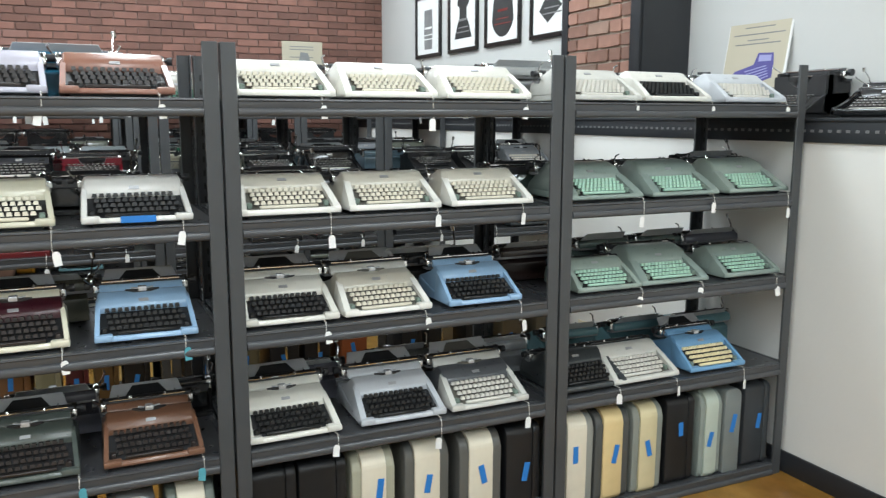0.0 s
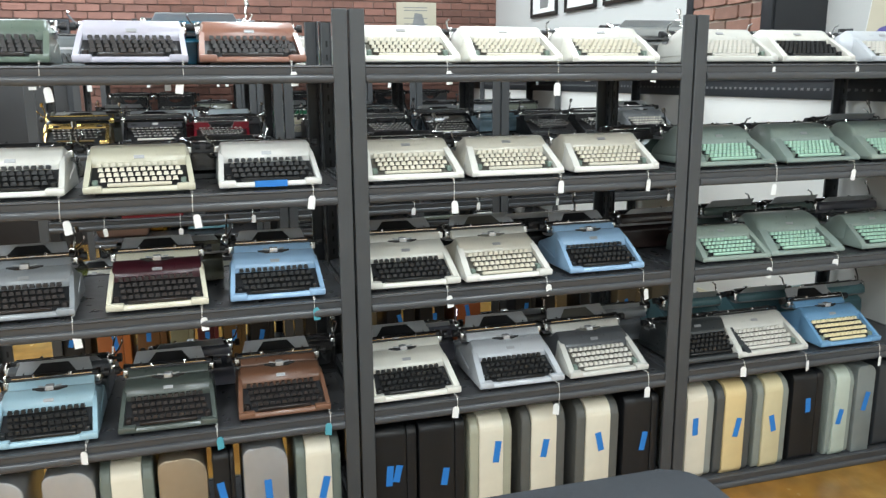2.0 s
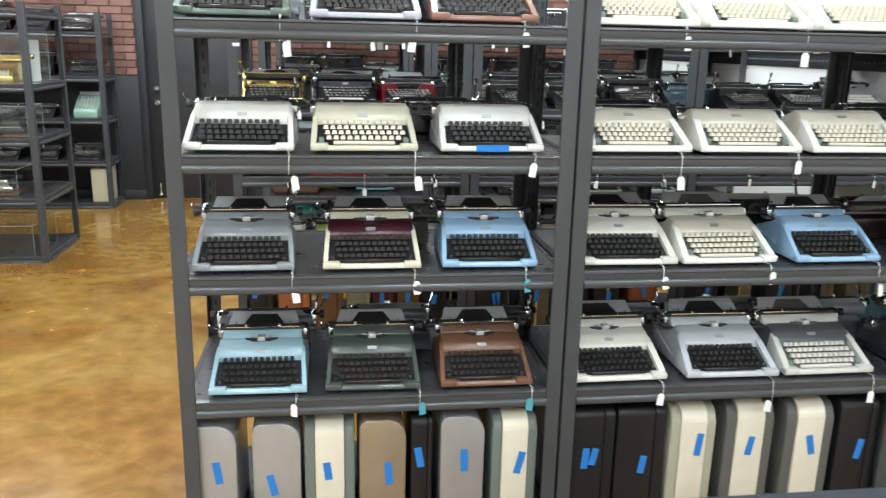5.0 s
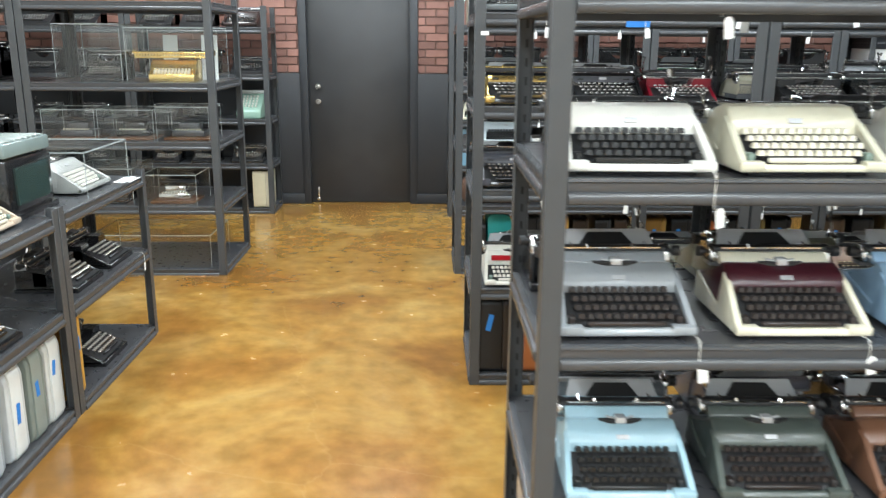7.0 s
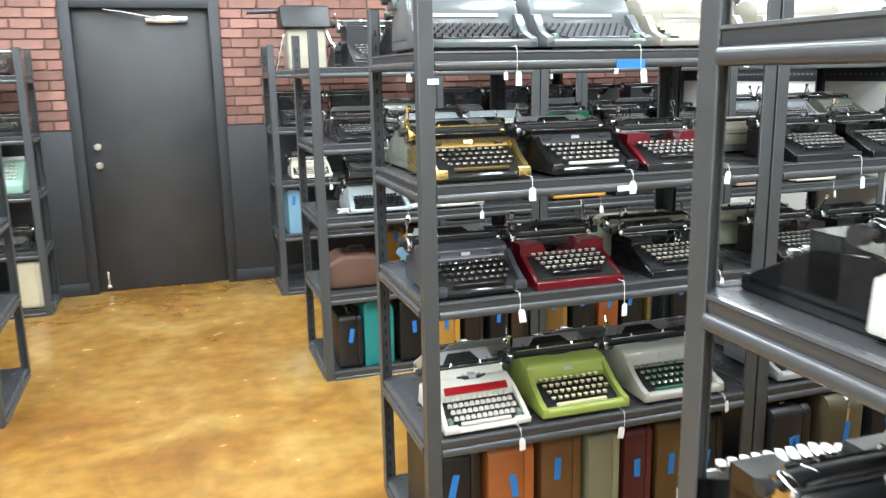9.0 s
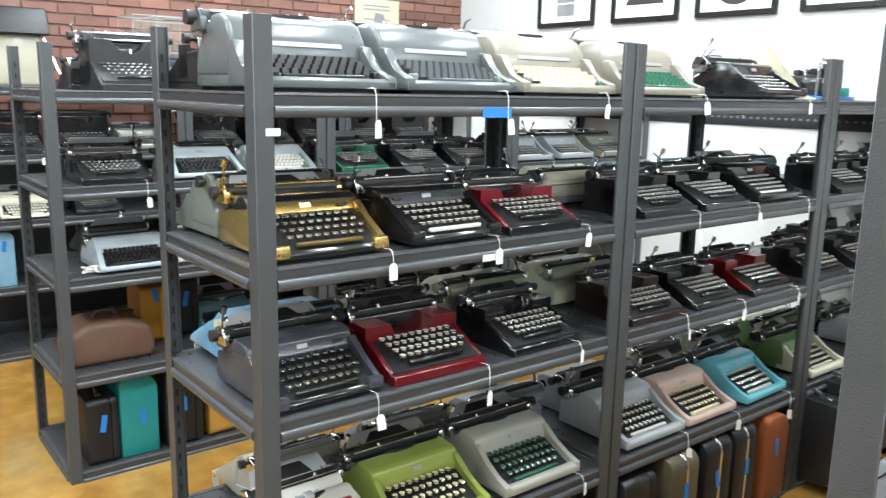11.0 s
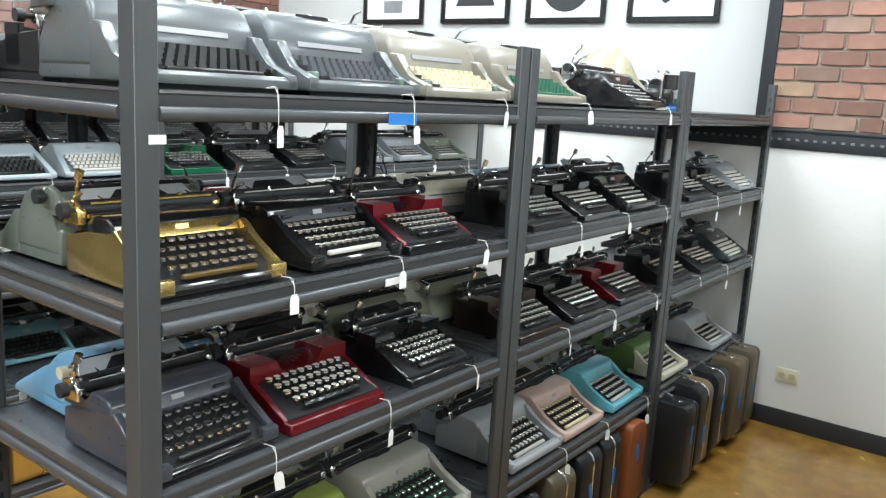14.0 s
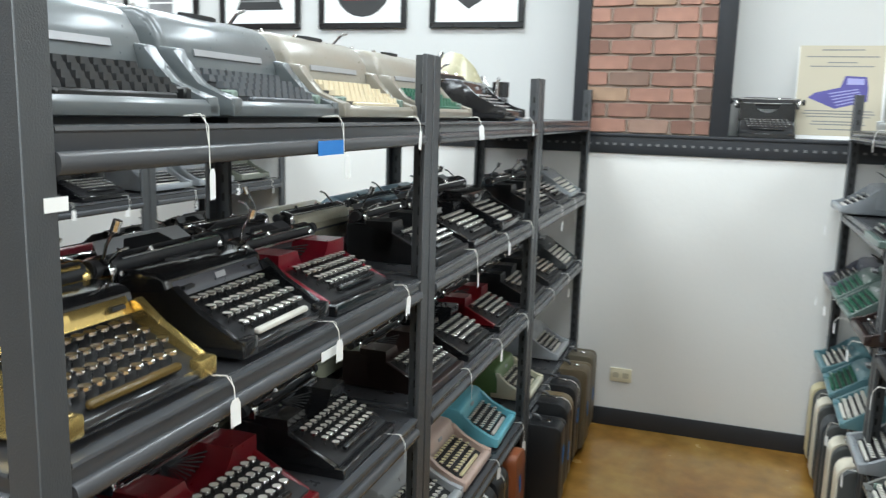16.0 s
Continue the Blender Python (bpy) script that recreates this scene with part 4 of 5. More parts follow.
row([("quiet", -0.60, "5f6468", WH), ("portable", -0.18, "5a5a62", K), ("antique", 0.20, "black", WH), ("quiet", 0.66, "5a5a62", WH), ("portable", 1.08, "6a6a66", WH), ("quiet", 1.50, "8f9396", WH), ("portable", 1.92, "5d8288", WH), ("portable", 2.28, "5d8288", DG), ("quiet", 2.64, "5d8288", WH)], BA, LEVELS_A[1], 180, on)
# second row, facing south
FB = ROW_B + 0.022
near = dict(split=True)
row([("office", -0.690, "585d5e", K, near), ("office", -0.290, "585d5e", "4a4d50", near), ("office", 0.105, "8a8478", "d2c3a4", dict(accent="cfc6b0", split=True)), ("office", 0.560, "8a8478", DG),
     ("quiet", 1.265, "black", WH)], FB, LEVELS_B[4], 0, on)
row([("royal", -0.680, "gold", "5a4820", dict(split=True, hood="black", badge="gold", label="gold-plated portable typewriter with dark gold-rimmed keys, on a steel shelf")), ("royal", -0.300, "black", WH, near), ("antique", 0.030, "780f21", WH, dict(split=True, base="black")),
     ("antique", 0.620, "wrinkle", WH), ("antique", 0.950, "black", WH), ("quiet", 1.300, "black", WH), ("antique", 1.930, "wrinkle", WH), ("antique", 2.270, "wrinkle", WH), ("portable", 2.590, "8f9396", WH)], FB, LEVELS_B[3], 0, on)
row([("royal", -0.690, "42434a", K, near), ("antique", -0.345, "620c15", WH, dict(split=True, scale=1.08)), ("antique", 0.060, "black", WH, near),
     ("antique", 0.600, "2a1d1a", WH), ("antique", 0.950, "black", WH), ("antique", 1.320, "620c15", WH, dict(base="black")), ("antique", 1.800, "wrinkle", WH), ("antique", 2.190, "wrinkle", WH), ("portable", 2.580, "3a3d3e", WH)], FB, LEVELS_B[2], 0, on)
row([("portable", -0.670, "d8d5ca", WH, dict(split=True, badge="a3151e", label="white portable typewriter with a red strip, on a steel shelf")), ("quiet", -0.315, "98a550", IV, dict(split=True, scale=1.06)), ("quiet", 0.070, "a9a79c", DG, dict(split=True, scale=1.06)),
     ("quiet", 0.630, "a9acae", WH, dict(scale=1.06)), ("quiet", 0.970, "cdb3a5", IV), ("quiet", 1.350, "6cb6c4", WH), ("quiet", 1.860, "5f7a4a", CR, dict(face="d6d2ba")), ("quiet", 2.500, "a9acae", WH)], FB, LEVELS_B[1], 0, on)
# second row, facing north
BB = ROW_B + DEPTH + 0.05
row([("antique", -0.70, "wrinkle", K), ("antique", 0.62, "wrinkle", WH), ("antique", 2.25, "wrinkle", WH)], BB, LEVELS_B[4], 180, on)
row([("office", -0.66, "6f746c", WH, dict(accent="2a2b2c", scale=0.92)), ("flat", -0.23, "780f21", WH), ("antique", 0.13, "wrinkle", WH), ("flat", 0.55, "d6d0ba", WH), ("flat", 0.95, "6f8894", WH), ("flat", 1.32, "6f8894", WH), ("flat", 1.75, "6f8894", WH)], BB, LEVELS_B[3], 180, on)
row([("dome", -0.62, "7db0d2", WH, dict(accent="e6dfc4")), ("antique", -0.25, "black", WH), ("dome", 0.12, "a5a892", WH, dict(accent="d8d2b8")), ("dome", 0.58, "a5a892", WH, dict(accent="d8d2b8")), ("antique", 2.45, "wrinkle", WH)], BB, LEVELS_B[2], 180, on)
row([("portable", -0.58, "a9a79c", WH), ("portable", -0.15, "8f9396", WH), ("quiet", 0.25, "8f9396", WH), ("quiet", 0.68, "8f9396", WH), ("portable", 1.15, "8a8478", WH, dict(accent="d8d2b8")), ("portable", 1.60, "6d7064", WH), ("quiet", 2.05, "5f7a4a", WH), ("antique", 2.45, "black", WH)], BB, LEVELS_B[1], 180, on)
# third row
FC = ROW_C + 0.035
row([("upright", -0.50, "wrinkle", WH), ("flat", 0.05, "8f9396", WH), ("quiet", 0.72, "8f9396", K), ("upright", 1.25, "black", WH)], FC, LEVELS_C[4], 0, on)
row([("antique", -0.62, "black", WH), ("flat", -0.22, "a2abae", K), ("flat", 0.15, "a2abae", WH), ("antique", 0.60, "0f5a3c", WH), ("antique", 0.98, "black", WH), ("antique", 1.34, "black", WH), ("quiet", 1.80, "8f9396", WH), ("quiet", 2.17, "8f9396", WH), ("quiet", 2.55, "6d7064", WH)], FC, LEVELS_C[3], 0, on)
row([("flat", -0.55, "a2abae", K), ("portable", -0.12, "a9a79c", K), ("flat", 0.62, "b98a3a", K), ("antique", 1.0, "black", WH), ("antique", 1.40, "wrinkle", WH), ("quiet", 1.85, "c4a797", DG), ("portable", 2.3, "d6d0ba", CR)], FC, LEVELS_C[2], 0, on)
row([("portable", -0.05, "6f98a0", K, dict(dy=0.2)), ("antique", 0.65, "black", CR), ("antique", 1.05, "black", WH), ("quiet", 1.75, "6d7064", K), ("quiet", 2.2, "8f9396", WH)], FC, LEVELS_C[1], 0, on)
BC = ROW_C + DEPTH + 0.05
for lv in (1, 2, 3, 4):
    row([(random.choice(("antique", "quiet", "portable")), xx + random.uniform(-0.05, 0.05), random.choice(("black", "wrinkle", "8f9396", "6d7064", "wrinkle")), WH, dict(tag=0)) for xx in (-0.55, -0.1, 0.7, 1.15, 1.9, 2.4)], BC, LEVELS_C[lv], 180, on)
FD = ROW_D + 0.03
row([("upright", 0.0, "black", WH), ("quiet", 0.75, "6d7064", WH), ("upright", 1.2, "black", WH)], FD, LEVELS_D[4], 0, on)
row([("upright", -0.66, "black", WH), ("upright", -0.25, "black", WH), ("quiet", 0.11, "6d7064", WH), ("upright", 0.62, "black", WH), ("upright", 1.02, "black", WH), ("upright", 1.42, "black", WH), ("upright", 1.85, "black", WH), ("upright", 2.3, "wrinkle", WH)], FD, LEVELS_D[3], 0, on)
row([("portable", -0.62, "d6d0ba", CR), ("antique", -0.2, "black", WH), ("antique", 0.65, "black", WH), ("antique", 1.05, "black", WH), ("antique", 1.45, "black", WH), ("antique", 1.95, "black", WH), ("antique", 2.4, "wrinkle", WH)], FD, LEVELS_D[2], 0, on)
row([("antique", -0.1, "black", WH), ("quiet", 0.62, "wrinkle", WH), ("antique", 1.05, "black", WH), ("antique", 1.9, "black", WH)], FD, LEVELS_D[1], 0, on)
# on the wall ledge
typewriter("upright", EAST + 0.03, 3.50, LEDGE, -90, "black", WH, "black open-framed antique typewriter on the black wall ledge", scale=0.82)
typewriter("upright", EAST + 0.02, 2.72, LEDGE, -90, "wrinkle", WH, "black wide-carriage antique typewriter on the black wall ledge", scale=0.88)
typewriter("quiet", EAST + 0.02, 2.28, LEDGE, -90, "black", WH, "black antique typewriter with a plate in front, on the wall ledge", scale=0.95)
typewriter("upright", EAST + 0.03, 7.85, LEDGE, -90, "black", WH, "black open-framed antique typewriter on the black wall ledge", scale=0.82)

# ---- carry cases ----
def tape_at(w, n=1):
    return [(random.uniform(-w, w) * 0.15, random.uniform(0.17, 0.25), 0.024, random.uniform(0.06, 0.085), random.uniform(-14, 14)) for _ in range(n)]


ya = ROW_A + 0.02
for x, kind, w, side, face, nt, lab in (
        (-0.760, "dome", 0.150, "6f7274", SV, 1, "silver-grey rounded carry case with blue tape"), (-0.560, "dome", 0.150, "6f7274", SV, 1, "silver-grey rounded carry case with blue tape"),
        (-0.392, "spine", 0.160, GG, CD, 1, "cream carry case with grey-green side shells and blue tape"), (-0.222, "dome", 0.150, "8d8272", TN, 1, "beige rounded carry case with blue tape"),
        (-0.094, "box", 0.070, BL, BL, 1, "slim black carry case with blue tape"), (0.040, "dome", 0.145, "7a7c7e", SV, 1, "silver rounded carry case with blue tape"),
        (0.215, "spine", 0.150, GG, CD, 1, "cream carry case with grey-green side shells and blue tape"),
        (0.478, "box", 0.165, BL, BL, 2, "black leatherette carry case with two strips of blue tape"), (0.655, "box", 0.170, BL, BL, 1, "black leatherette carry case with blue tape"),
        (0.838, "spine", 0.160, "a8a692", CD, 1, "cream carry case with pale green side shells and blue tape"), (1.049, "spine", 0.175, "5c5c58", CD, 1, "cream carry case with dark grey side shells and blue tape"),
        (1.265, "spine", 0.175, "5c5c58", CD, 1, "cream carry case with dark grey side shells and blue tape"), (1.450, "box", 0.150, BL, BL, 1, "black carry case with blue tape"),
        (1.700, "spine", 0.160, "8d8f88", CD, 1, "cream carry case with grey side shells and blue tape"), (1.872, "spine", 0.165, "4d4f4e", CY, 1, "yellowed cream carry case with dark side shells and blue tape"),
        (2.050, "spine", 0.150, "868a82", "cfc39c", 1, "beige carry case with grey side shells and blue tape"), (2.225, "box", 0.150, BL, BL, 1, "black carry case with blue tape"),
        (2.395, "spine", 0.120, "8a938c", "b7c1b4", 1, "pale green carry case with blue tape"), (2.515, "dome", 0.090, "5d6260", "7b817f", 1, "grey rounded carry case with blue tape"), (2.665, "box", 0.150, "34373a", "3c4043", 1, "dark grey carry case with blue tape")):
    carry_case(kind, x, ya + random.uniform(0, 0.015), LEVELS_A[0], w, 0.385, 0.33, side, face, tape_at(w, nt), lab)
yb = ROW_B + 0.02
for x, kind, w, h, side, face, nt, lab in (
        (-0.775, "box", 0.150, 0.36, BL, "1d1613", 1, "black boxy carry case with blue tape"), (-0.590, "box", 0.165, 0.35, "9a5a30", "a8602f", 1, "tan leather carry case with blue tape"),
        (-0.400, "box", 0.150, 0.35, "6b4a2c", "6b4a2c", 1, "brown carry case with blue tape"), (-0.245, "box", 0.120, 0.34, "7c7a62", "8a866c", 0, "plain khaki carry case on the bottom shelf"), (-0.110, "box", 0.110, 0.34, "4a1a1e", "561f24", 1, "maroon carry case with blue tape"),
        (0.030, "box", 0.120, 0.34, "5c4526", "5c4526", 1, "brown carry case with blue tape"), (0.180, "box", 0.130, 0.34, BL, BL, 1, "black carry case with blue tape"),
        (0.500, "box", 0.170, 0.34, BL, BL, 2, "black carry case with two strips of blue tape"), (0.735, "trim", 0.160, 0.36, "4f4836", "5d553f", 1, "khaki carry case with a leather handle and blue tape"),
        (0.960, "trim", 0.165, 0.36, "14171c", "14171c", 1, "black carry case with a chrome rim and blue tape"), (1.150, "trim", 0.150, 0.36, "14171c", "14171c", 1, "black carry case with a chrome rim and blue tape"), (1.370, "dome", 0.150, 0.36, "7d4526", "8c4c2a", 1, "brown leather carry case with blue tape"),
        (1.690, "box", 0.130, 0.33, BL, BL, 1, "black carry case with blue tape"), (1.880, "trim", 0.160, 0.37, BL, "6e5f45", 1, "black and khaki carry case with blue tape"), (2.130, "trim", 0.160, 0.37, BL, "202225", 1, "black carry case with blue tape"), (2.380, "box", 0.160, 0.37, "5a4e3a", "63563f", 1, "brown-khaki carry case with blue tape"), (2.620, "box", 0.150, 0.37, "5c5444", "5c5444", 1, "khaki carry case with blue tape")):
    carry_case(kind, x, yb + random.uniform(0, 0.02) - (0.16 if x > 1.6 else 0.06 if x > 0.4 else 0), LEVELS_B[0], w, h + (0.04 if x > 1.6 else 0), 0.36, side, face, tape_at(w, nt), lab)
yc = ROW_C + 0.03
for x, kind, w, h, side, face, nt, lab in (
        (-0.745, "box", 0.130, 0.30, BL, BL, 1, "black carry case with blue tape"), (-0.585, "dome", 0.165, 0.37, "1c7f80", "1f8a8a", 1, "bright teal rounded carry case with blue tape"), (-0.385, "box", 0.170, 0.36, BL, BL, 1, "black carry case with blue tape"),
        (-0.190, "box", 0.150, 0.35, "b98a3e", "c2933f", 1, "yellow-tan carry case with blue tape"), (-0.030, "box", 0.110, 0.34, "2a211c", "2a211c", 0, "plain dark brown carry case on the bottom shelf"), (0.120, "box", 0.110, 0.34, BL, "22262b", 1, "black carry case with blue tape"), (0.255, "box", 0.110, 0.34, "3a2c22", "3a2c22", 1, "dark brown carry case with blue tape"),
        (0.480, "box", 0.150, 0.35, "7a5a2a", "8a6a34", 1, "mustard brown carry case with blue tape"), (0.660, "box", 0.140, 0.35, BL, BL, 1, "black carry case with blue tape"), (0.830, "dome", 0.130, 0.34, "8a4a26", "96532c", 1, "tan leather carry case with blue tape"), (1.000, "box", 0.130, 0.34, BL, BL, 1, "black carry case with blue tape"), (1.170, "box", 0.140, 0.35, "6b5a2e", "6b5a2e", 1, "olive brown carry case with blue tape"), (1.350, "box", 0.140, 0.35, BL, BL, 1, "black carry case with blue tape"),
        (1.720, "box", 0.150, 0.35, "4a3a2a", "4a3a2a", 1, "brown carry case with blue tape"), (1.920, "box", 0.150, 0.35, BL, BL, 1, "black carry case with blue tape"), (2.150, "box", 0.150, 0.35, "6f6648", "6f6648", 1, "olive carry case with blue tape"), (2.400, "box", 0.150, 0.35, BL, BL, 1, "black carry case with blue tape")):
    carry_case(kind, x, yc + random.uniform(0, 0.02), LEVELS_C[0], w, h, 0.34, side, face, tape_at(w, nt), lab)
# cases behind, facing north on the first row
for x, face in ((0.5, CD), (0.75, BL), (1.0, "8d8f88"), (1.25, BL), (1.72, CD), (1.95, CD), (2.2, "3c4043"), (2.45, CD), (2.68, "cfc39c")):
    carry_case("spine" if face != BL else "box", x, ROW_A + DEPTH + 0.06, LEVELS_A[0], 0.16, 0.38, 0.31, "4d4f4e" if face != BL else BL, face, [], "cream carry case with dark side shells" if face != BL else "plain black carry case on the bottom shelf", rz=180)
carry_case("box", -0.42, ROW_C + 0.30, LEVELS_C[1], 0.12, 0.27, 0.2, "b07a1e", "c08a24", tape_at(0.1), "mustard yellow small carry case with blue tape")
carry_case("box", -0.26, ROW_C + 0.32, LEVELS_C[1], 0.14, 0.29, 0.2, BL, BL, tape_at(0.1), "black carry case with blue tape")
carry_case("dome", -0.76, FD + 0.02, LEVELS_D[1], 0.10, 0.33, 0.28, "6f9cb4", "7fa9c0", tape_at(0.1), "pale blue rounded carry case with blue tape")

# a soft brown bag on the third row
bm = new_bm()
prism(bm, [(-0.17, 0.0), (0.17, 0.0), (0.185, 0.06), (0.16, 0.15), (0.05, 0.185), (-0.10, 0.19), (-0.18, 0.14), (-0.19, 0.05)], 0.0, 0.24, "y", 0.035, 3)
bag = empty("leather_bag", pose(-0.66, ROW_C + 0.10, LEVELS_C[1]))
part("body", bm, paint("6b4f40", 0.55), bag)
bm = new_bm(); chain(bm, [(-0.06, 0.12, 0.18), (-0.04, 0.12, 0.215), (0.03, 0.12, 0.215), (0.05, 0.12, 0.18)], 0.007)
part("handle", bm, IRON, bag)
tagged(bag, "slumped soft brown leather machine bag on a steel shelf", "bag")
# cords of the electric machine
for dx in (-0.19, 0.20):
    bm = new_bm()
    pts = [(dx + 0.035 * math.cos(a * 1.3) * (1 + 0.3 * math.sin(a * 2.1)), 0.02 * math.sin(a * 1.7), 0.012 + 0.022 * abs(math.sin(a * 0.9))) for a in np.linspace(0, 14, 40)]
    chain(bm, pts, 0.0035, 5)
    thing("power_cord", bm, CABLE, "coiled white power cord on the shelf", "cord", m=pose(-0.55, FC + 0.03, LEVELS_C[2]))


# ---- display pieces ----
def acrylic_case(x, y, z, w, d, h, label="clear acrylic display case over a machine"):
    th = empty("acrylic_case", pose(x, y, z))
    p = [(-w / 2, 0), (w / 2, 0), (w / 2, d), (-w / 2, d)]
    walls = [[(*p[k], 0), (*p[(k + 1) % 4], 0), (*p[(k + 1) % 4], h), (*p[k], h)] for k in range(4)] + [[(*q, h + 0.002) for q in p]]
    for wl in walls:
        bm = new_bm(); bm.faces.new([bm.verts.new(v) for v in wl])
        part("panel", bm, ACRYLIC, th).visible_shadow = False
    for q in ((-w / 2, 0), (w / 2, 0), (-w / 2, d), (w / 2, d)):
        bm = new_bm(); box(bm, q[0] - 0.0013, q[1] - 0.0013, 0, q[0] + 0.0013, q[1] + 0.0013, h + 0.004)
        part("edge", bm, EDGE, th)
    for e in ((-w / 2, -0.002, w / 2, 0.002), (-w / 2, d - 0.002, w / 2, d + 0.002), (-w / 2 - 0.002, 0, -w / 2 + 0.002, d), (w / 2 - 0.002, 0, w / 2 + 0.002, d)):
        bm = new_bm(); box(bm, e[0], e[1], h + 0.001, e[2], e[3], h + 0.006)
        part("edge", bm, EDGE, th)
    return tagged(th, label, "display case", "acrylic display cases")


def note_card(x, y, z, w=0.09, h=0.08, rz=0):
    bm = new_bm(); prism(bm, [(0, 0), (0.012, 0), (0.034, h), (0.032, h), (0.004, 0.003), (0, 0.003)], -w / 2, w / 2, "x")
    thing("note_card", bm, PAPER, "white folded information card", "card", m=pose(x, y, z, 0, 0, rz))


def index_machine(x, y, z, body, rz=0, label="small antique index writing machine on its wooden base"):
    th = empty("index_typewriter", pose(x, y, z, 0, 0, rz))
    bm = new_bm(); box(bm, -0.15, 0, 0, 0.15, 0.24, 0.018, 0.004); part("base", bm, paint("5a3a22", 0.5), th, "brown wooden base")
    bm = new_bm(); box(bm, -0.11, 0.05, 0.018, 0.11, 0.2, 0.06, 0.01); box(bm, -0.07, 0.08, 0.06, 0.07, 0.18, 0.11, 0.012); part("body", bm, body, th)
    bm = new_bm(); rod(bm, (-0.13, 0.19, 0.12), (0.13, 0.19, 0.12), 0.015, 14); part("platen", bm, RUBBER, th)
    bm = new_bm()
    for i in range(9):
        rod(bm, (-0.08 + i * 0.02, 0.055, 0.062), (-0.08 + i * 0.02, 0.055, 0.072), 0.007, 8)
    part("key_row", bm, paint(CR), th)
    tagged(th, label, "typewriter", "display machines")


# display shelving west of the aisle, its machines facing south
def gold_machine(x, y, z):
    th = empty("gold_machine", pose(x, y, z))
    bm = new_bm(); box(bm, -0.25, 0.06, 0.150, 0.25, 0.085, 0.166, 0.003); rod(bm, (-0.25, 0.10, 0.185), (0.25, 0.10, 0.185), 0.011, 12)
    for i in range(26):
        box(bm, -0.245 + i * 0.0192, 0.052, 0.166, -0.235 + i * 0.0192, 0.066, 0.186)
    part("carriage", bm, GOLD, th, "long polished gold carriage with a toothed rack")
    bm = new_bm(); prism(bm, [(0.0, 0.0), (0.2, 0.0), (0.2, 0.14), (0.09, 0.14), (0.05, 0.07), (0.0, 0.05)], -0.15, 0.15, "x", 0.006, 2); part("body", bm, GOLD, th)
    bm = new_bm()
    for i in range(11):
        for j in range(2):
            rod(bm, (-0.11 + i * 0.022, 0.012 + j * 0.024, 0.05 + j * 0.014), (-0.11 + i * 0.022, 0.010 + j * 0.024, 0.072 + j * 0.014), 0.007, 8)
    part("key_row", bm, paint(CR), th, "two rows of ivory keys")
    for sx in (-1, 1):
        bm = new_bm(); rod(bm, (sx * 0.252, 0.10, 0.185), (sx * 0.268, 0.10, 0.185), 0.019, 14); part("knob", bm, GOLD, th)
    tagged(th, "polished gold antique writing machine in a display case", "typewriter", "display machines")


WY = 6.17 + 0.05
z4, z3, z2, z1 = LEVELS_W[3], LEVELS_W[2], LEVELS_W[1], LEVELS_W[0]
gold_machine(-2.76, WY + 0.10, z4)
note_card(-2.87, WY + 0.46, z4, 0.10, 0.30); note_card(-2.60, WY + 0.46, z4, 0.11, 0.30)
acrylic_case(-2.74, WY, z4, 0.54, 0.45, 0.34)
typewriter("upright", -3.22, WY + 0.1, z4, 0, "black", WH, "black antique typewriter in an acrylic case", scale=0.8)
acrylic_case(-3.25, WY, z4, 0.42, 0.45, 0.36)
note_card(-3.20, WY + 0.47, z4, 0.09, 0.13)
index_machine(-2.68, WY + 0.06, z3, IRON); acrylic_case(-2.68, WY, z3, 0.34, 0.32, 0.22)
index_machine(-3.05, WY + 0.06, z3, BLACK); acrylic_case(-3.05, WY, z3, 0.36, 0.32, 0.20)
index_machine(-3.42, WY + 0.06, z3, IRON); acrylic_case(-3.42, WY, z3, 0.34, 0.32, 0.20)
index_machine(-2.80, WY + 0.05, z2, CHROME); acrylic_case(-2.80, WY, z2, 0.36, 0.34, 0.20)
typewriter("antique", -3.25, WY + 0.05, z2, 0, "black", WH, "black antique typewriter in an acrylic case"); acrylic_case(-3.25, WY, z2, 0.42, 0.42, 0.24)
acrylic_case(-2.95, WY, z1, 0.80, 0.50, 0.22, "empty clear acrylic display case on the bottom shelf")
for xx in (-2.75, -3.15, -3.45):
    index_machine(xx, WY + 0.15, LEVELS_W[4], (BLACK, IRON, BLACK)[int(xx * 10) % 3])
for xx in (-4.1, -4.5):
    typewriter("upright", xx, WY + 0.1, z4, 0, "black", WH, "black antique typewriter on a display shelf")
    typewriter("antique", xx, WY + 0.1, z3, 0, "black", WH, "black antique typewriter on a display shelf")
    typewriter("antique", xx, WY + 0.1, z2, 0, "wrinkle", WH, "black antique typewriter on a display shelf")


def adding_machine(x, y, z, body, label, rz=0):
    th = empty("adding_machine", pose(x, y, z, 0, 0, rz))
    bm = new_bm(); prism(bm, [(0, 0), (0.3, 0), (0.3, 0.2), (0.2, 0.21), (0.0, 0.07)], -0.11, 0.11, "x", 0.014, 3); part("body", bm, body, th)
    bm = new_bm()
    for i in range(5):
        for j in range(5):
            c = Vector((-0.06 + i * 0.03, 0.045 + j * 0.028, 0.104 + j * 0.0196))
            rod(bm, c, c + Vector((0, -0.007, 0.010)), 0.009, 8)
    part("key_bank", bm, paint(WH), th)
    bm = new_bm(); rod(bm, (-0.1, 0.24, 0.222), (0.1, 0.24, 0.222), 0.017, 12); part("paper_roll", bm, PAPER, th)
    tagged(th, label, "adding machine", "adding machines")


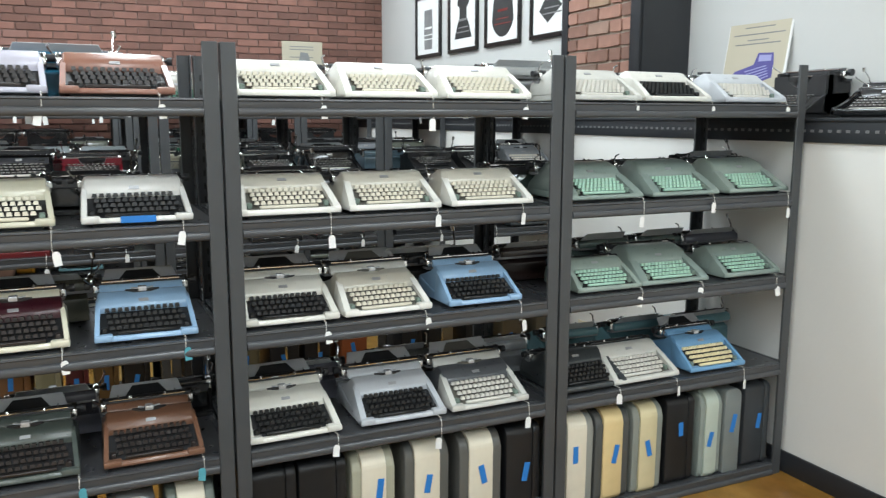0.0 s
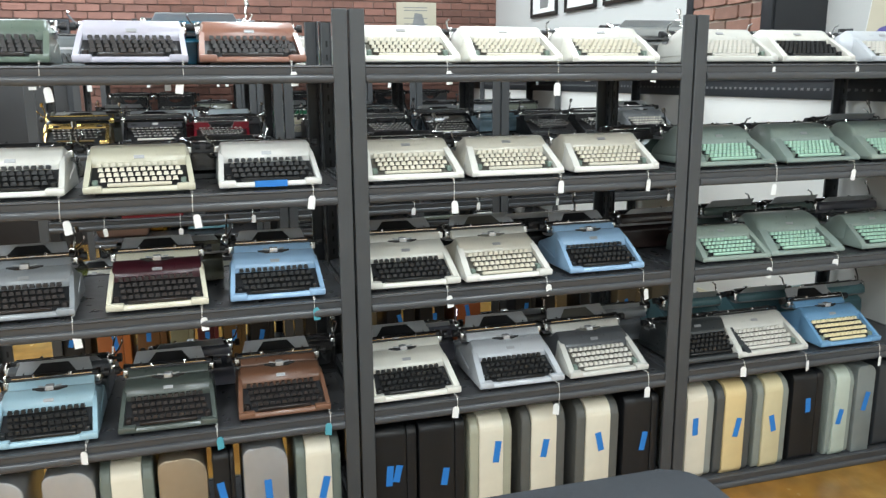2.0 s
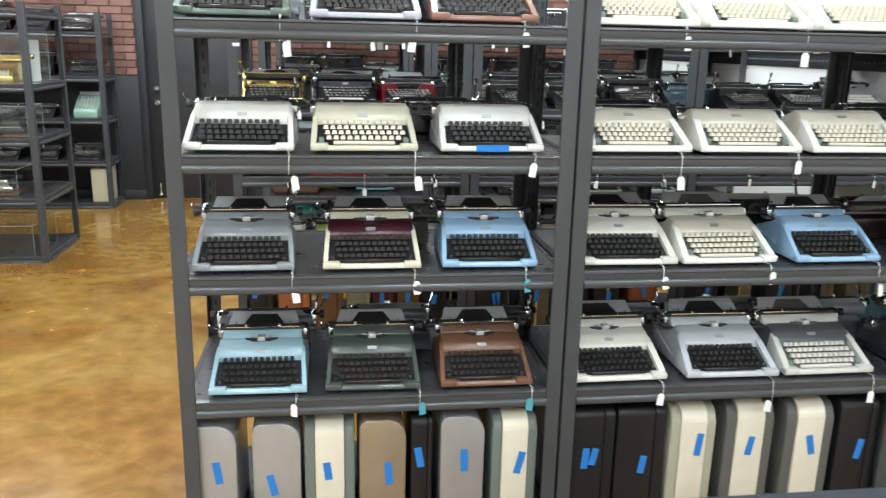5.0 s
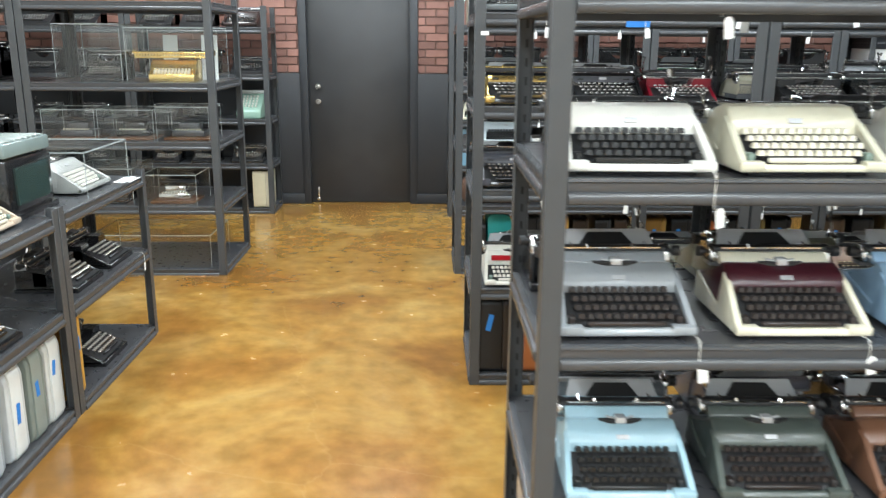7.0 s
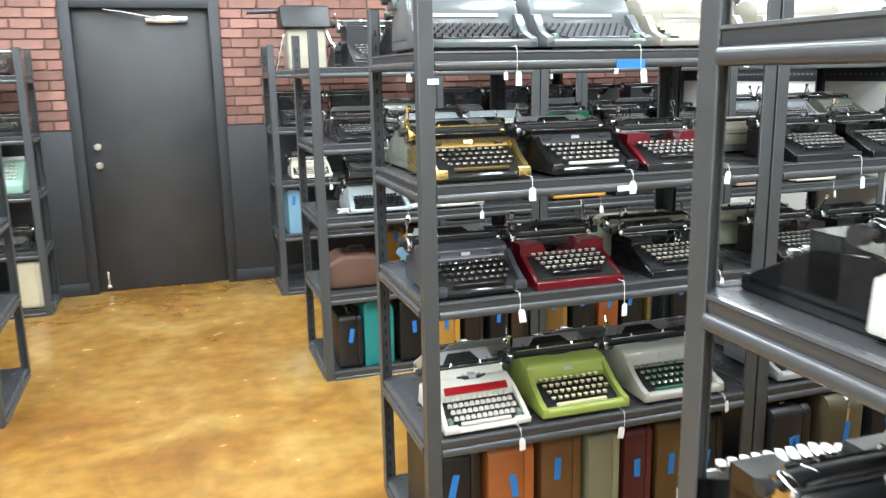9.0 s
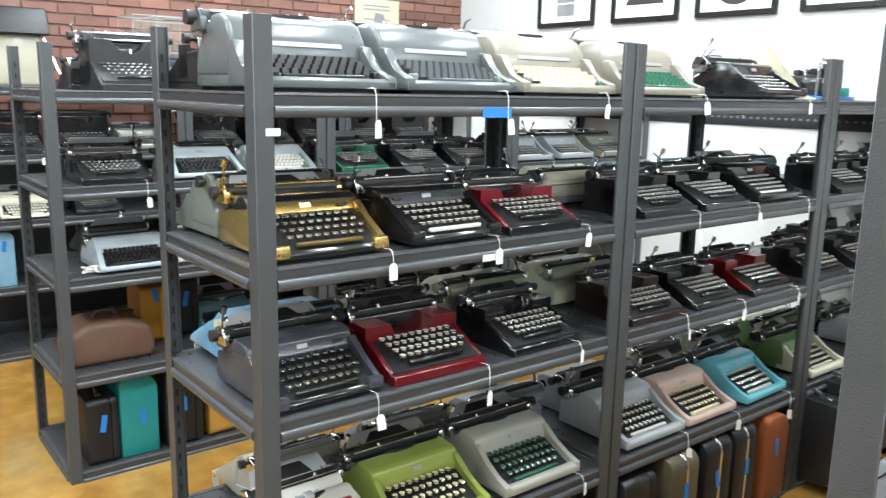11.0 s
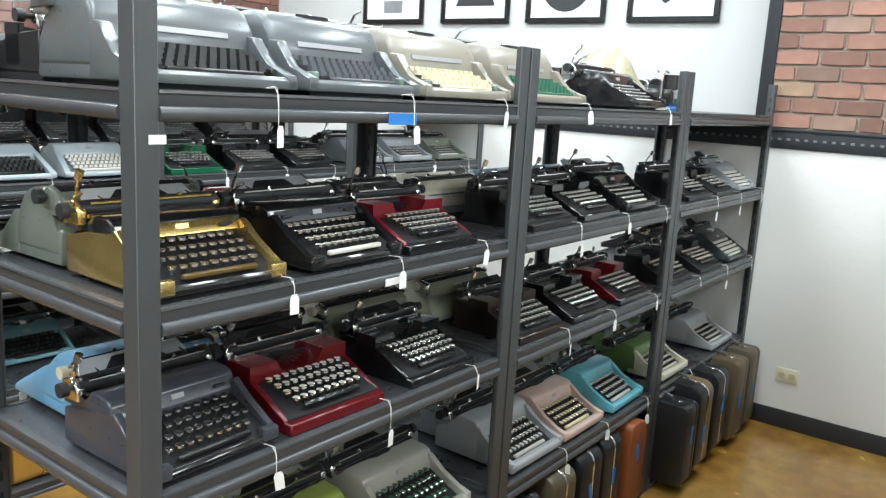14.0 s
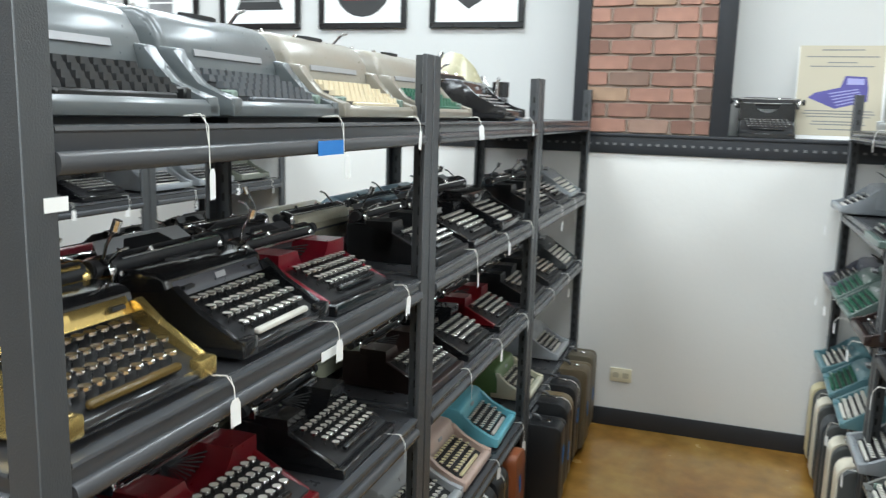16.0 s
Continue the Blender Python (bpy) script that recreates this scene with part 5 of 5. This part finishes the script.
W3Y = 8.19
adding_machine(-2.68, W3Y, LEVELS_D[2], paint("93b3a2"), "mint green adding machine on a steel shelf")
typewriter("antique", -2.68, W3Y, LEVELS_D[3], 0, "wrinkle", WH, "black antique typewriter on a steel shelf")
typewriter("antique", -2.72, W3Y, LEVELS_D[1], 0, "black", WH, "black open antique typewriter on a steel shelf")
typewriter("quiet", -2.72, W3Y, LEVELS_D[4], 0, "2a1d1a", WH, "dark brown antique typewriter on top of the shelving")
carry_case("box", -2.60, W3Y - 0.01, LEVELS_D[0], 0.15, 0.34, 0.32, "c9c0a4", "cfc8b0", [], "cream boxy carry case with a side handle")
for xx in (-3.1, -3.45, -4.1, -4.5):
    for lv in (1, 2, 3, 4):
        typewriter("upright" if lv > 2 else "antique", xx, W3Y, LEVELS_D[lv], 0, random.choice(("black", "wrinkle")), WH, "black antique typewriter on a steel shelf", scale=0.85)
# low aisle shelving, facing the aisle
LX = -2.55 - 0.03
typewriter("antique", LX - 0.02, 4.42, LOW[1], 90, "black", WH, "black antique typewriter on the low shelf")
typewriter("antique", LX - 0.02, 4.80, LOW[1], 90, "black", WH, "black antique typewriter on the low shelf")
typewriter("antique", LX - 0.02, 4.62, LOW[0], 90, "black", WH, "black open antique typewriter on the bottom shelf")
typewriter("antique", LX, 3.60, LOW[1], 90, "black", WH, "black antique typewriter on the low shelf")
typewriter("antique", LX, 3.24, LOW[1], 90, "black", WH, "black antique typewriter on the low shelf")
price_tag(LX + 0.03, 4.93, LOW[1] + 0.012, 90, 0.05)
for i, (yy, face, side) in enumerate(((4.16, "c2933f", "b98a3e"), (3.95, "d8dad6", "c9cbc6"), (3.80, "8a938c", "7b847d"), (3.64, "dcdfdc", "c4c8c8"), (3.46, "b9c0c6", "9aa1a6"), (3.28, CD, GG))):
    carry_case("spine" if i else "box", LX, yy, LOW[0], 0.13 if i else 0.10, 0.37, 0.33, side, face, tape_at(0.1), ("mustard yellow slim carry case with blue tape", "white carry case with blue tape", "grey-green carry case with blue tape", "white carry case with blue tape", "pale grey-blue carry case beside the aisle", "cream carry case beside the aisle")[i], rz=90)
# glass-topped antique, cased machine and a beige one on the low shelving
th = empty("glass_sided_typewriter", pose(LX - 0.02, 4.12, LOW[2], 0, 0, 90))
th.scale = (1.1, 1.1, 1.2)
bm = new_bm(); box(bm, -0.17, 0.06, 0.02, 0.17, 0.36, 0.20, 0.012); box(bm, -0.18, 0.05, 0.0, 0.18, 0.38, 0.022, 0.004); part("body", bm, BLACK, th)
bm = new_bm(); box(bm, -0.17, 0.06, 0.205, 0.17, 0.36, 0.25, 0.006); part("glass_top", bm, material("frosted_cover", (0.20, 0.25, 0.24, 1), 0.15), th, "pale translucent ribbed top")
for i in range(8):
    bm = new_bm(); box(bm, -0.15 + i * 0.04, 0.07, 0.2505, -0.135 + i * 0.04, 0.35, 0.256, 0.002); part("rib", bm, paint("8f9894"), th)
bm = new_bm(); box(bm, -0.12, 0.052, 0.05, 0.12, 0.062, 0.17); part("window", bm, material("dark_glass", (0.03, 0.05, 0.045, 1), 0.06), th, "dark glass window")
tagged(th, "black antique machine with glass side window and ribbed top", "typewriter", "display machines")
typewriter("flat", LX - 0.05, 4.66, LOW[2], 90, "9a9a96", WH, "grey machine with white keys in an acrylic case")
ac = acrylic_case(0, 0, 0, 0.50, 0.46, 0.20)
ac.matrix_basis = pose(LX + 0.0, 4.68, LOW[2], 0, 0, 90)
bm = new_bm(); box(bm, -0.04, -0.08, 0, 0.04, 0.08, 0.002)
thing("note_card", bm, PAPER, "white information card lying flat", "card", m=pose(LX - 0.01, 4.93, LOW[2]))
typewriter("portable", LX - 0.04, 3.76, LOW[2], 90, "b8a794", CR, "beige portable typewriter on the low shelving")
typewriter("portable", LX - 0.04, 3.32, LOW[2], 90, "8f9396", CR, "grey portable typewriter on the low shelving")
# pieces on top of the third and wall rows
acrylic_case(-0.10, ROW_C + 0.36, LEVELS_C[4], 0.44, 0.34, 0.33)
acrylic_case(0.40, ROW_C + 0.42, LEVELS_C[4], 0.44, 0.30, 0.30)
acrylic_case(0.20, ROW_D + 0.02, LEVELS_D[4], 0.30, 0.30, 0.45)
note_card(0.20, ROW_D + 0.20, LEVELS_D[4], 0.12, 0.09)
note_card(-0.02, ROW_C + 0.55, LEVELS_C[4], 0.16, 0.10)
th = empty("adding_machine_on_stand", pose(-0.60, ROW_D + 0.08, LEVELS_D[4]))
bm = new_bm(); prism(bm, [(0, 0), (0.28, 0), (0.26, 0.30), (0.02, 0.30)], -0.14, 0.14, "x", 0.02, 3); part("pedestal", bm, paint("a59f8c"), th, "beige metal pedestal")
bm = new_bm(); prism(bm, [(-0.04, 0.30), (0.26, 0.30), (0.26, 0.44), (0.05, 0.46)], -0.18, 0.18, "x", 0.015, 3); part("body", bm, WRINKLE, th, "black machine body")
bm = new_bm(); rod(bm, (-0.40, 0.18, 0.42), (0.2, 0.18, 0.44), 0.018, 10); part("carriage", bm, IRON, th)
for sx in (-1, 1):
    bm = new_bm(); rod(bm, (sx * 0.15, 0.04, 0.28), (sx * 0.24, -0.04, 0.0), 0.008, 8); part("leg", bm, CHROME, th, "slanted steel leg")
tagged(th, "wide-carriage antique accounting machine on a beige stand", "adding machine")
# yellowed plastic cover behind a machine, and a small adjunct on the second row
th = empty("plastic_cover", pose(1.60, ROW_B + 0.27, LEVELS_B[4]))
bm = new_bm()
grid = {}
for i in range(13):
    for j in range(9):
        u, v = i / 12 - 0.5, j / 8 - 0.5
        hgt = max(0.004, 0.27 * (1 - abs(u + 0.06) * 1.7) * (1 - (abs(v) * 2) ** 2.4) + 0.030 * noise.noise(Vector((u * 9, v * 9, 3))))
        grid[i, j] = bm.verts.new((u * 0.50, v * 0.38 + 0.10, hgt))
for i in range(12):
    for j in range(8):
        bm.faces.new((grid[i, j], grid[i + 1, j], grid[i + 1, j + 1], grid[i, j + 1]))
bmesh.ops.solidify(bm, geom=bm.faces[:], thickness=0.002)
part("sheet", bm, material("yellowed_plastic", (0.62, 0.58, 0.40, 1), 0.25, 0.0, vary=0.15, scale=6), th)
tagged(th, "crumpled yellowed plastic dust cover on the top shelf", "dust cover")
th = empty("small_press", pose(2.13, ROW_B + 0.22, LEVELS_B[4], 0, 0, 10))
bm = new_bm(); box(bm, -0.14, 0, 0, 0.14, 0.24, 0.02, 0.004); part("base", bm, paint("2a62a0", 0.35), th, "blue base")
bm = new_bm(); box(bm, -0.06, 0.06, 0.02, 0.10, 0.19, 0.10, 0.012); rod(bm, (0.08, 0.1, 0.1), (0.08, 0.1, 0.17), 0.04, 14); part("body", bm, BLACK, th)
bm = new_bm(); chain(bm, [(-0.1, 0.1, 0.02), (-0.1, 0.1, 0.13), (-0.08, 0.1, 0.17), (-0.03, 0.1, 0.185), (0.02, 0.1, 0.18)], 0.006, 8); part("arm", bm, CHROME, th, "bent chrome arm")
bm = new_bm(); box(bm, 0.11, 0.03, 0.02, 0.16, 0.12, 0.06, 0.004); part("tray", bm, paint("1f7a6a"), th, "green tray")
tagged(th, "small black index machine on a blue base with a bent arm", "typewriter")

# red strip on the white machine and small labels on the racks
for nm, x, y, z, w, h, mm in (("shelf_label", -0.842, ROW_B - 0.0012, 1.585, 0.034, 0.016, PAPER), ("shelf_label", -0.205, ROW_B - 0.0080, LEVELS_B[3] - 0.042, 0.07, 0.018, PAPER), ("tape_strip", -0.205, ROW_B - 0.0080, LEVELS_B[4] - 0.042, 0.10, 0.026, TAPE)):
    bm = new_bm(); box(bm, -w / 2, 0, -h / 2, w / 2, 0.0008, h / 2)
    thing(nm, bm, mm, "white printed label stuck to the steel shelving" if mm is PAPER else "strip of blue masking tape on a shelf beam", "label" if mm is PAPER else "tape", m=pose(x, y, z))
bm = new_bm(); box(bm, -0.05, -0.001, -0.010, 0.05, 0.0, 0.010)
thing("tape_strip", bm, TAPE, "strip of blue masking tape on a white typewriter", "tape", m=pose(0.107, FA - 0.001, LEVELS_A[3] + 0.021))

# ---- pictures, poster and certificate ----
def glyphs(bm, kind):
    """Plain dark silhouettes of machines."""
    if kind == 0:
        prism(bm, [(-0.09, -0.2), (0.09, -0.2), (0.1, -0.02), (0.09, 0.17), (-0.09, 0.17), (-0.1, -0.02)], -0.001, 0, "x")
    elif kind == 1:
        prism(bm, [(-0.17, -0.16), (0.17, -0.16), (0.12, -0.05), (0.07, 0.02), (0.07, 0.1), (0.12, 0.14), (0.1, 0.2), (-0.1, 0.2), (-0.12, 0.14), (-0.07, 0.1), (-0.07, 0.02), (-0.12, -0.05)], -0.001, 0, "x")
    elif kind == 2:
        prism(bm, arc(0, -0.02, 0.19, 200, 340, 8) + [(0.16, 0.06), (0.13, 0.18), (-0.13, 0.18), (-0.16, 0.06)], -0.001, 0, "x")
    else:
        prism(bm, [(-0.14, -0.06), (0.05, -0.17), (0.17, -0.08), (0.08, 0.02), (0.10, 0.16), (0.0, 0.2), (-0.10, 0.12), (-0.02, 0.02)], -0.001, 0, "x")


for i, (ya_, yb_) in enumerate(((7.06, 7.66), (6.30, 6.89), (5.575, 6.165), (4.845, 5.425))):
    th = empty("framed_picture", pose(EASTUP - 0.002, (ya_ + yb_) / 2, 2.185 + 0.30))
    hw, hh, f = (yb_ - ya_) / 2, 0.30, 0.035
    bm = new_bm()
    for b in ((-hw, -hh, hw, -hh + f), (-hw, hh - f, hw, hh), (-hw, -hh + f, -hw + f, hh - f), (hw - f, -hh + f, hw, hh - f)):
        box(bm, -0.024, b[0], b[1], 0, b[2], b[3], 0.003, 1)
    part("frame", bm, material("black_frame", (0.012, 0.012, 0.012, 1), 0.3), th, "black wooden frame")
    bm = new_bm(); box(bm, -0.008, -hw + f, -hh + f, -0.002, hw - f, hh - f); part("mat_board", bm, PAPER, th, "white print")
    bm = new_bm(); glyphs(bm, i)
    g = part("print", bm, (GREYINK, INK, INK, INK)[i], th, "dark silhouette of an old typewriter"); g.location = (-0.0088, 0, -0.02)
    bm = new_bm(); box(bm, -0.0012, -0.1, -0.01, 0, 0.1, 0.0); box(bm, -0.0012, -0.13, -0.05, 0, 0.13, -0.04); box(bm, -0.0012, -0.08, 0.05, 0, 0.08, 0.07)
    g = part("print_detail", bm, (PAPER, GREYINK, paint("7a2a28"), GREYINK)[i], th); g.location = (-0.0098, 0, -0.08)
    tagged(th, "black framed print of an antique typewriter on the white wall", "picture", "row of framed prints")
# leaning poster on the ledge
th = empty("poster", pose(EASTUP - 0.075, 3.155, LEDGE, 0, 9, 0))
bm = new_bm(); box(bm, 0, -0.21, 0, 0.006, 0.21, 0.50); part("board", bm, PAPER, th, "white poster board")
bm = new_bm(); box(bm, -0.001, -0.198, 0.02, 0, 0.205, 0.49); part("print", bm, PAPERTAN, th, "aged tan print")
bm = new_bm()
for zz, ww in ((0.46, 0.10), (0.425, 0.17), (0.395, 0.07), (0.375, 0.15), (0.145, 0.16), (0.13, 0.17), (0.115, 0.15), (0.09, 0.12), (0.075, 0.13), (0.05, 0.09)):
    bm = new_bm(); box(bm, -0.002, -ww, zz, -0.001, ww, zz + 0.006); part("text_bar", bm, GREYINK, th)
bm = new_bm()
prism(bm, [(-0.13, 0.20), (0.02, 0.16), (0.15, 0.215), (0.12, 0.24), (0.0, 0.27), (-0.02, 0.33), (-0.12, 0.325), (-0.13, 0.27)], -0.002, -0.001, "x"); part("drawing", bm, BLUEINK, th, "violet-blue drawing of a typewriter")
bm = new_bm()
for k in range(5):
    prism(bm, [(-0.11 + k * 0.006, 0.207 + k * 0.013), (0.012 + k * 0.010, 0.174 + k * 0.015), (0.014 + k * 0.010, 0.179 + k * 0.015), (-0.108 + k * 0.006, 0.212 + k * 0.013)], -0.003, -0.002, "x")
prism(bm, [(-0.11, 0.285), (-0.03, 0.285), (-0.03, 0.318), (-0.11, 0.315)], -0.003, -0.002, "x")
part("drawing_lines", bm, paint("9a9ac8", 0.6), th)
tagged(th, "tan printed poster with a blue typewriter drawing, leaning on the ledge", "poster")
th = empty("certificate", pose(2.26, NORTH - 0.02, 2.24))
bm = new_bm(); box(bm, -0.22, 0, -0.17, 0.22, 0.01, 0.17); part("board", bm, PAPERTAN, th)
bm = new_bm()
for zz in (0.11, 0.08, 0.0, -0.06, -0.1):
    box(bm, -0.14, -0.001, zz, 0.12, 0, zz + 0.01)
prism(bm, [(-0.05, -0.08), (0.1, -0.08), (0.06, 0.05), (-0.02, 0.06)], -0.0015, 0, "y"); part("text_bars", bm, GREYINK, th)
tagged(th, "tan printed sheet on the brick wall", "poster")
# iron silhouette in the far corner above the ledge
bm = new_bm(); prism(bm, [(-0.05, 0), (0.05, 0), (0.06, 0.42), (0.18, 0.44), (0.18, 0.50), (-0.18, 0.50), (-0.18, 0.44), (-0.06, 0.42)], -0.03, 0.03, "x", 0.008, 2)
thing("iron_stand", bm, DARKWALL, "black iron column stand on the wall ledge", "stand", m=pose(EASTUP - 0.10, 8.32, LEDGE))

# ---- upholstered bench in the aisle ----
th = empty("bench", pose(0.56, 1.58, 0.03))
bm = new_bm(); prism(bm, rounded(-0.62, -0.26, 0.62, 0.26, 0.09, 6), 0.40, 0.50, "z", 0.03, 4); part("cushion", bm, material("charcoal_upholstery", (0.045, 0.05, 0.058, 1), 0.6, 0.0, vary=0.15, scale=30, bump=0.3, bump_scale=700), th, "charcoal padded seat")
bm = new_bm(); box(bm, -0.56, -0.2, 0.34, 0.56, 0.2, 0.40, 0.006); part("frame", bm, IRON, th)
for sx in (-1, 1):
    for sy in (-1, 1):
        bm = new_bm(); rod(bm, (sx * 0.5, sy * 0.17, -0.03), (sx * 0.5, sy * 0.17, 0.34), 0.018, 10); part("leg", bm, IRON, th)
tagged(th, "charcoal upholstered bench with rounded corners in the aisle", "bench")

# ---- bricks ----
def brick_mesh(w, h, d, seed):
    rnd = random.Random(seed)
    bm = new_bm()
    j = lambda: rnd.uniform(-0.004, 0.004)
    pts = [(j() * 0.8, 0.006 + j() * 0.4), (0.007, j() * 0.6), (w * 0.5, j() * 0.5), (w - 0.007, j() * 0.6), (w + j() * 0.8, 0.006), (w + j() * 0.5, h - 0.006), (w - 0.007, h + j() * 0.6), (w * 0.5, h + j() * 0.5), (0.007, h + j() * 0.6), (j() * 0.8, h - 0.006)]
    n = len(pts)
    cx, cy = w / 2, h / 2
    rings = [[bm.verts.new((px * k + cx * (1 - k), dep, pz * k + cy * (1 - k))) for px, pz in pts] for k, dep in ((1.0, 0.0), (1.0, -d * 0.6), (0.965, -d + rnd.uniform(-0.001, 0.001)))]
    for lo, hi in zip(rings, rings[1:]):
        for i in range(n):
            bm.faces.new((lo[i], lo[(i + 1) % n], hi[(i + 1) % n], hi[i]))
    bm.faces.new(rings[2])
    me = mesh_of(bm, "brick")
    return me


CH, BW, J = 0.0805, 0.205, 0.013
FULL = [brick_mesh(BW, CH - J, 0.016, i) for i in range(4)]
HALF = [brick_mesh(BW / 2 - J / 2, CH - J, 0.016, i + 9) for i in range(2)]
THIRD = [brick_mesh(0.105, CH - J, 0.016, 20)]
rnd = random.Random(5)
# pier face, towards -x
for c in range(int((CEIL - LEDGE) / CH)):
    y = PY1 - 0.004
    first = c % 2 == 1
    while y > PY0 + 0.03:
        left = y - PY0 - 0.004
        if first:
            me, w = HALF[c % 2], BW / 2 - J / 2
        elif left >= BW:
            me, w = rnd.choice(FULL), BW
        else:
            me, w = THIRD[0], min(left, 0.105)
        first = False
        if left < 0.05:
            break
        ob = bind("brick", me, rnd.choice((BRICK, BRICK, BRICK, BRICKB, BRICKC)), pier)
        ob.matrix_basis = pose(EAST + 0.014, y, LEDGE + c * CH + J / 2, 0, 0, -90)
        if me is THIRD[0]:
            ob.scale = (w / 0.105, 1, 1)
        y -= w + J
# north wall: those beside the door as parts, the rest as one joined sheet of bricks
near_n = 0
NC, NB = 0.0725, 0.205
verts, faces = [], []
for c in range(int((CEIL - 1.25) / NC)):
    z = 1.25 + c * NC + 0.005
    x = WEST + (0.0 if c % 2 else -0.1)
    while x < EASTUP - 0.02:
        a, b = max(x, WEST), min(x + NB, EASTUP)
        if b > DX0 - 0.08 and a < DX1 + 0.08 and z < DTOP + 0.07:
            if a < DX0 - 0.08:
                b = DX0 - 0.08
            elif b > DX1 + 0.08:
                a = DX1 + 0.08
            else:
                x += NB + 0.010
                continue
        w = b - a
        if w > 0.02:
            if -3.0 < a < -0.55 and near_n < 290 and z < 2.35:
                ob = bind("brick", FULL[c % 4], BRICKD_LIT, wall_north)
                ob.matrix_basis = pose(a, NORTH, z) @ Matrix.Diagonal((w / BW, 1, (NC - 0.010) / (CH - J), 1))
                near_n += 1
            else:
                d = 0.013 + rnd.uniform(-0.003, 0.003)
                i = len(verts)
                h = NC - 0.010
                verts += [(a, NORTH, z), (b, NORTH, z), (b, NORTH, z + h), (a, NORTH, z + h), (a + 0.003, NORTH - d, z + 0.003), (b - 0.003, NORTH - d, z + 0.003), (b - 0.003, NORTH - d, z + h - 0.003), (a + 0.003, NORTH - d, z + h - 0.003)]
                faces += [(i + 4, i + 5, i + 6, i + 7), (i, i + 1, i + 5, i + 4), (i + 1, i + 2, i + 6, i + 5), (i + 2, i + 3, i + 7, i + 6), (i + 3, i, i + 4, i + 7)]
        x += NB + 0.010
me = bpy.data.meshes.new("brick_field")
me.from_pydata(verts, [], faces)
# same brick, darker: shade away from the door is put into the colour
shaded_fieldm = material("brick_field", (0.20, 0.092, 0.068, 1), 0.75, 0.0, vary=0.3, scale=9, bump=0.5, bump_scale=60)
nt = shaded_fieldm.node_tree
geo = nt.nodes.new("ShaderNodeNewGeometry")
hs = nt.nodes.new("ShaderNodeHueSaturation")
mr = nt.nodes.new("ShaderNodeMapRange")
mr.inputs[3].default_value, mr.inputs[4].default_value = 0.72, 1.3
nt.links.new(geo.outputs["Random Per Island"], mr.inputs[0])
nt.links.new(mr.outputs[0], hs.inputs["Value"])
pb = nt.nodes["Principled BSDF"]
src = pb.inputs["Base Color"].links[0].from_socket
nt.links.new(src, hs.inputs["Color"])
nt.links.new(hs.outputs[0], pb.inputs["Base Color"])
fb = bind("brick_field", me, shaded_fieldm, wall_north)
tagged(fb, kind="stuff")
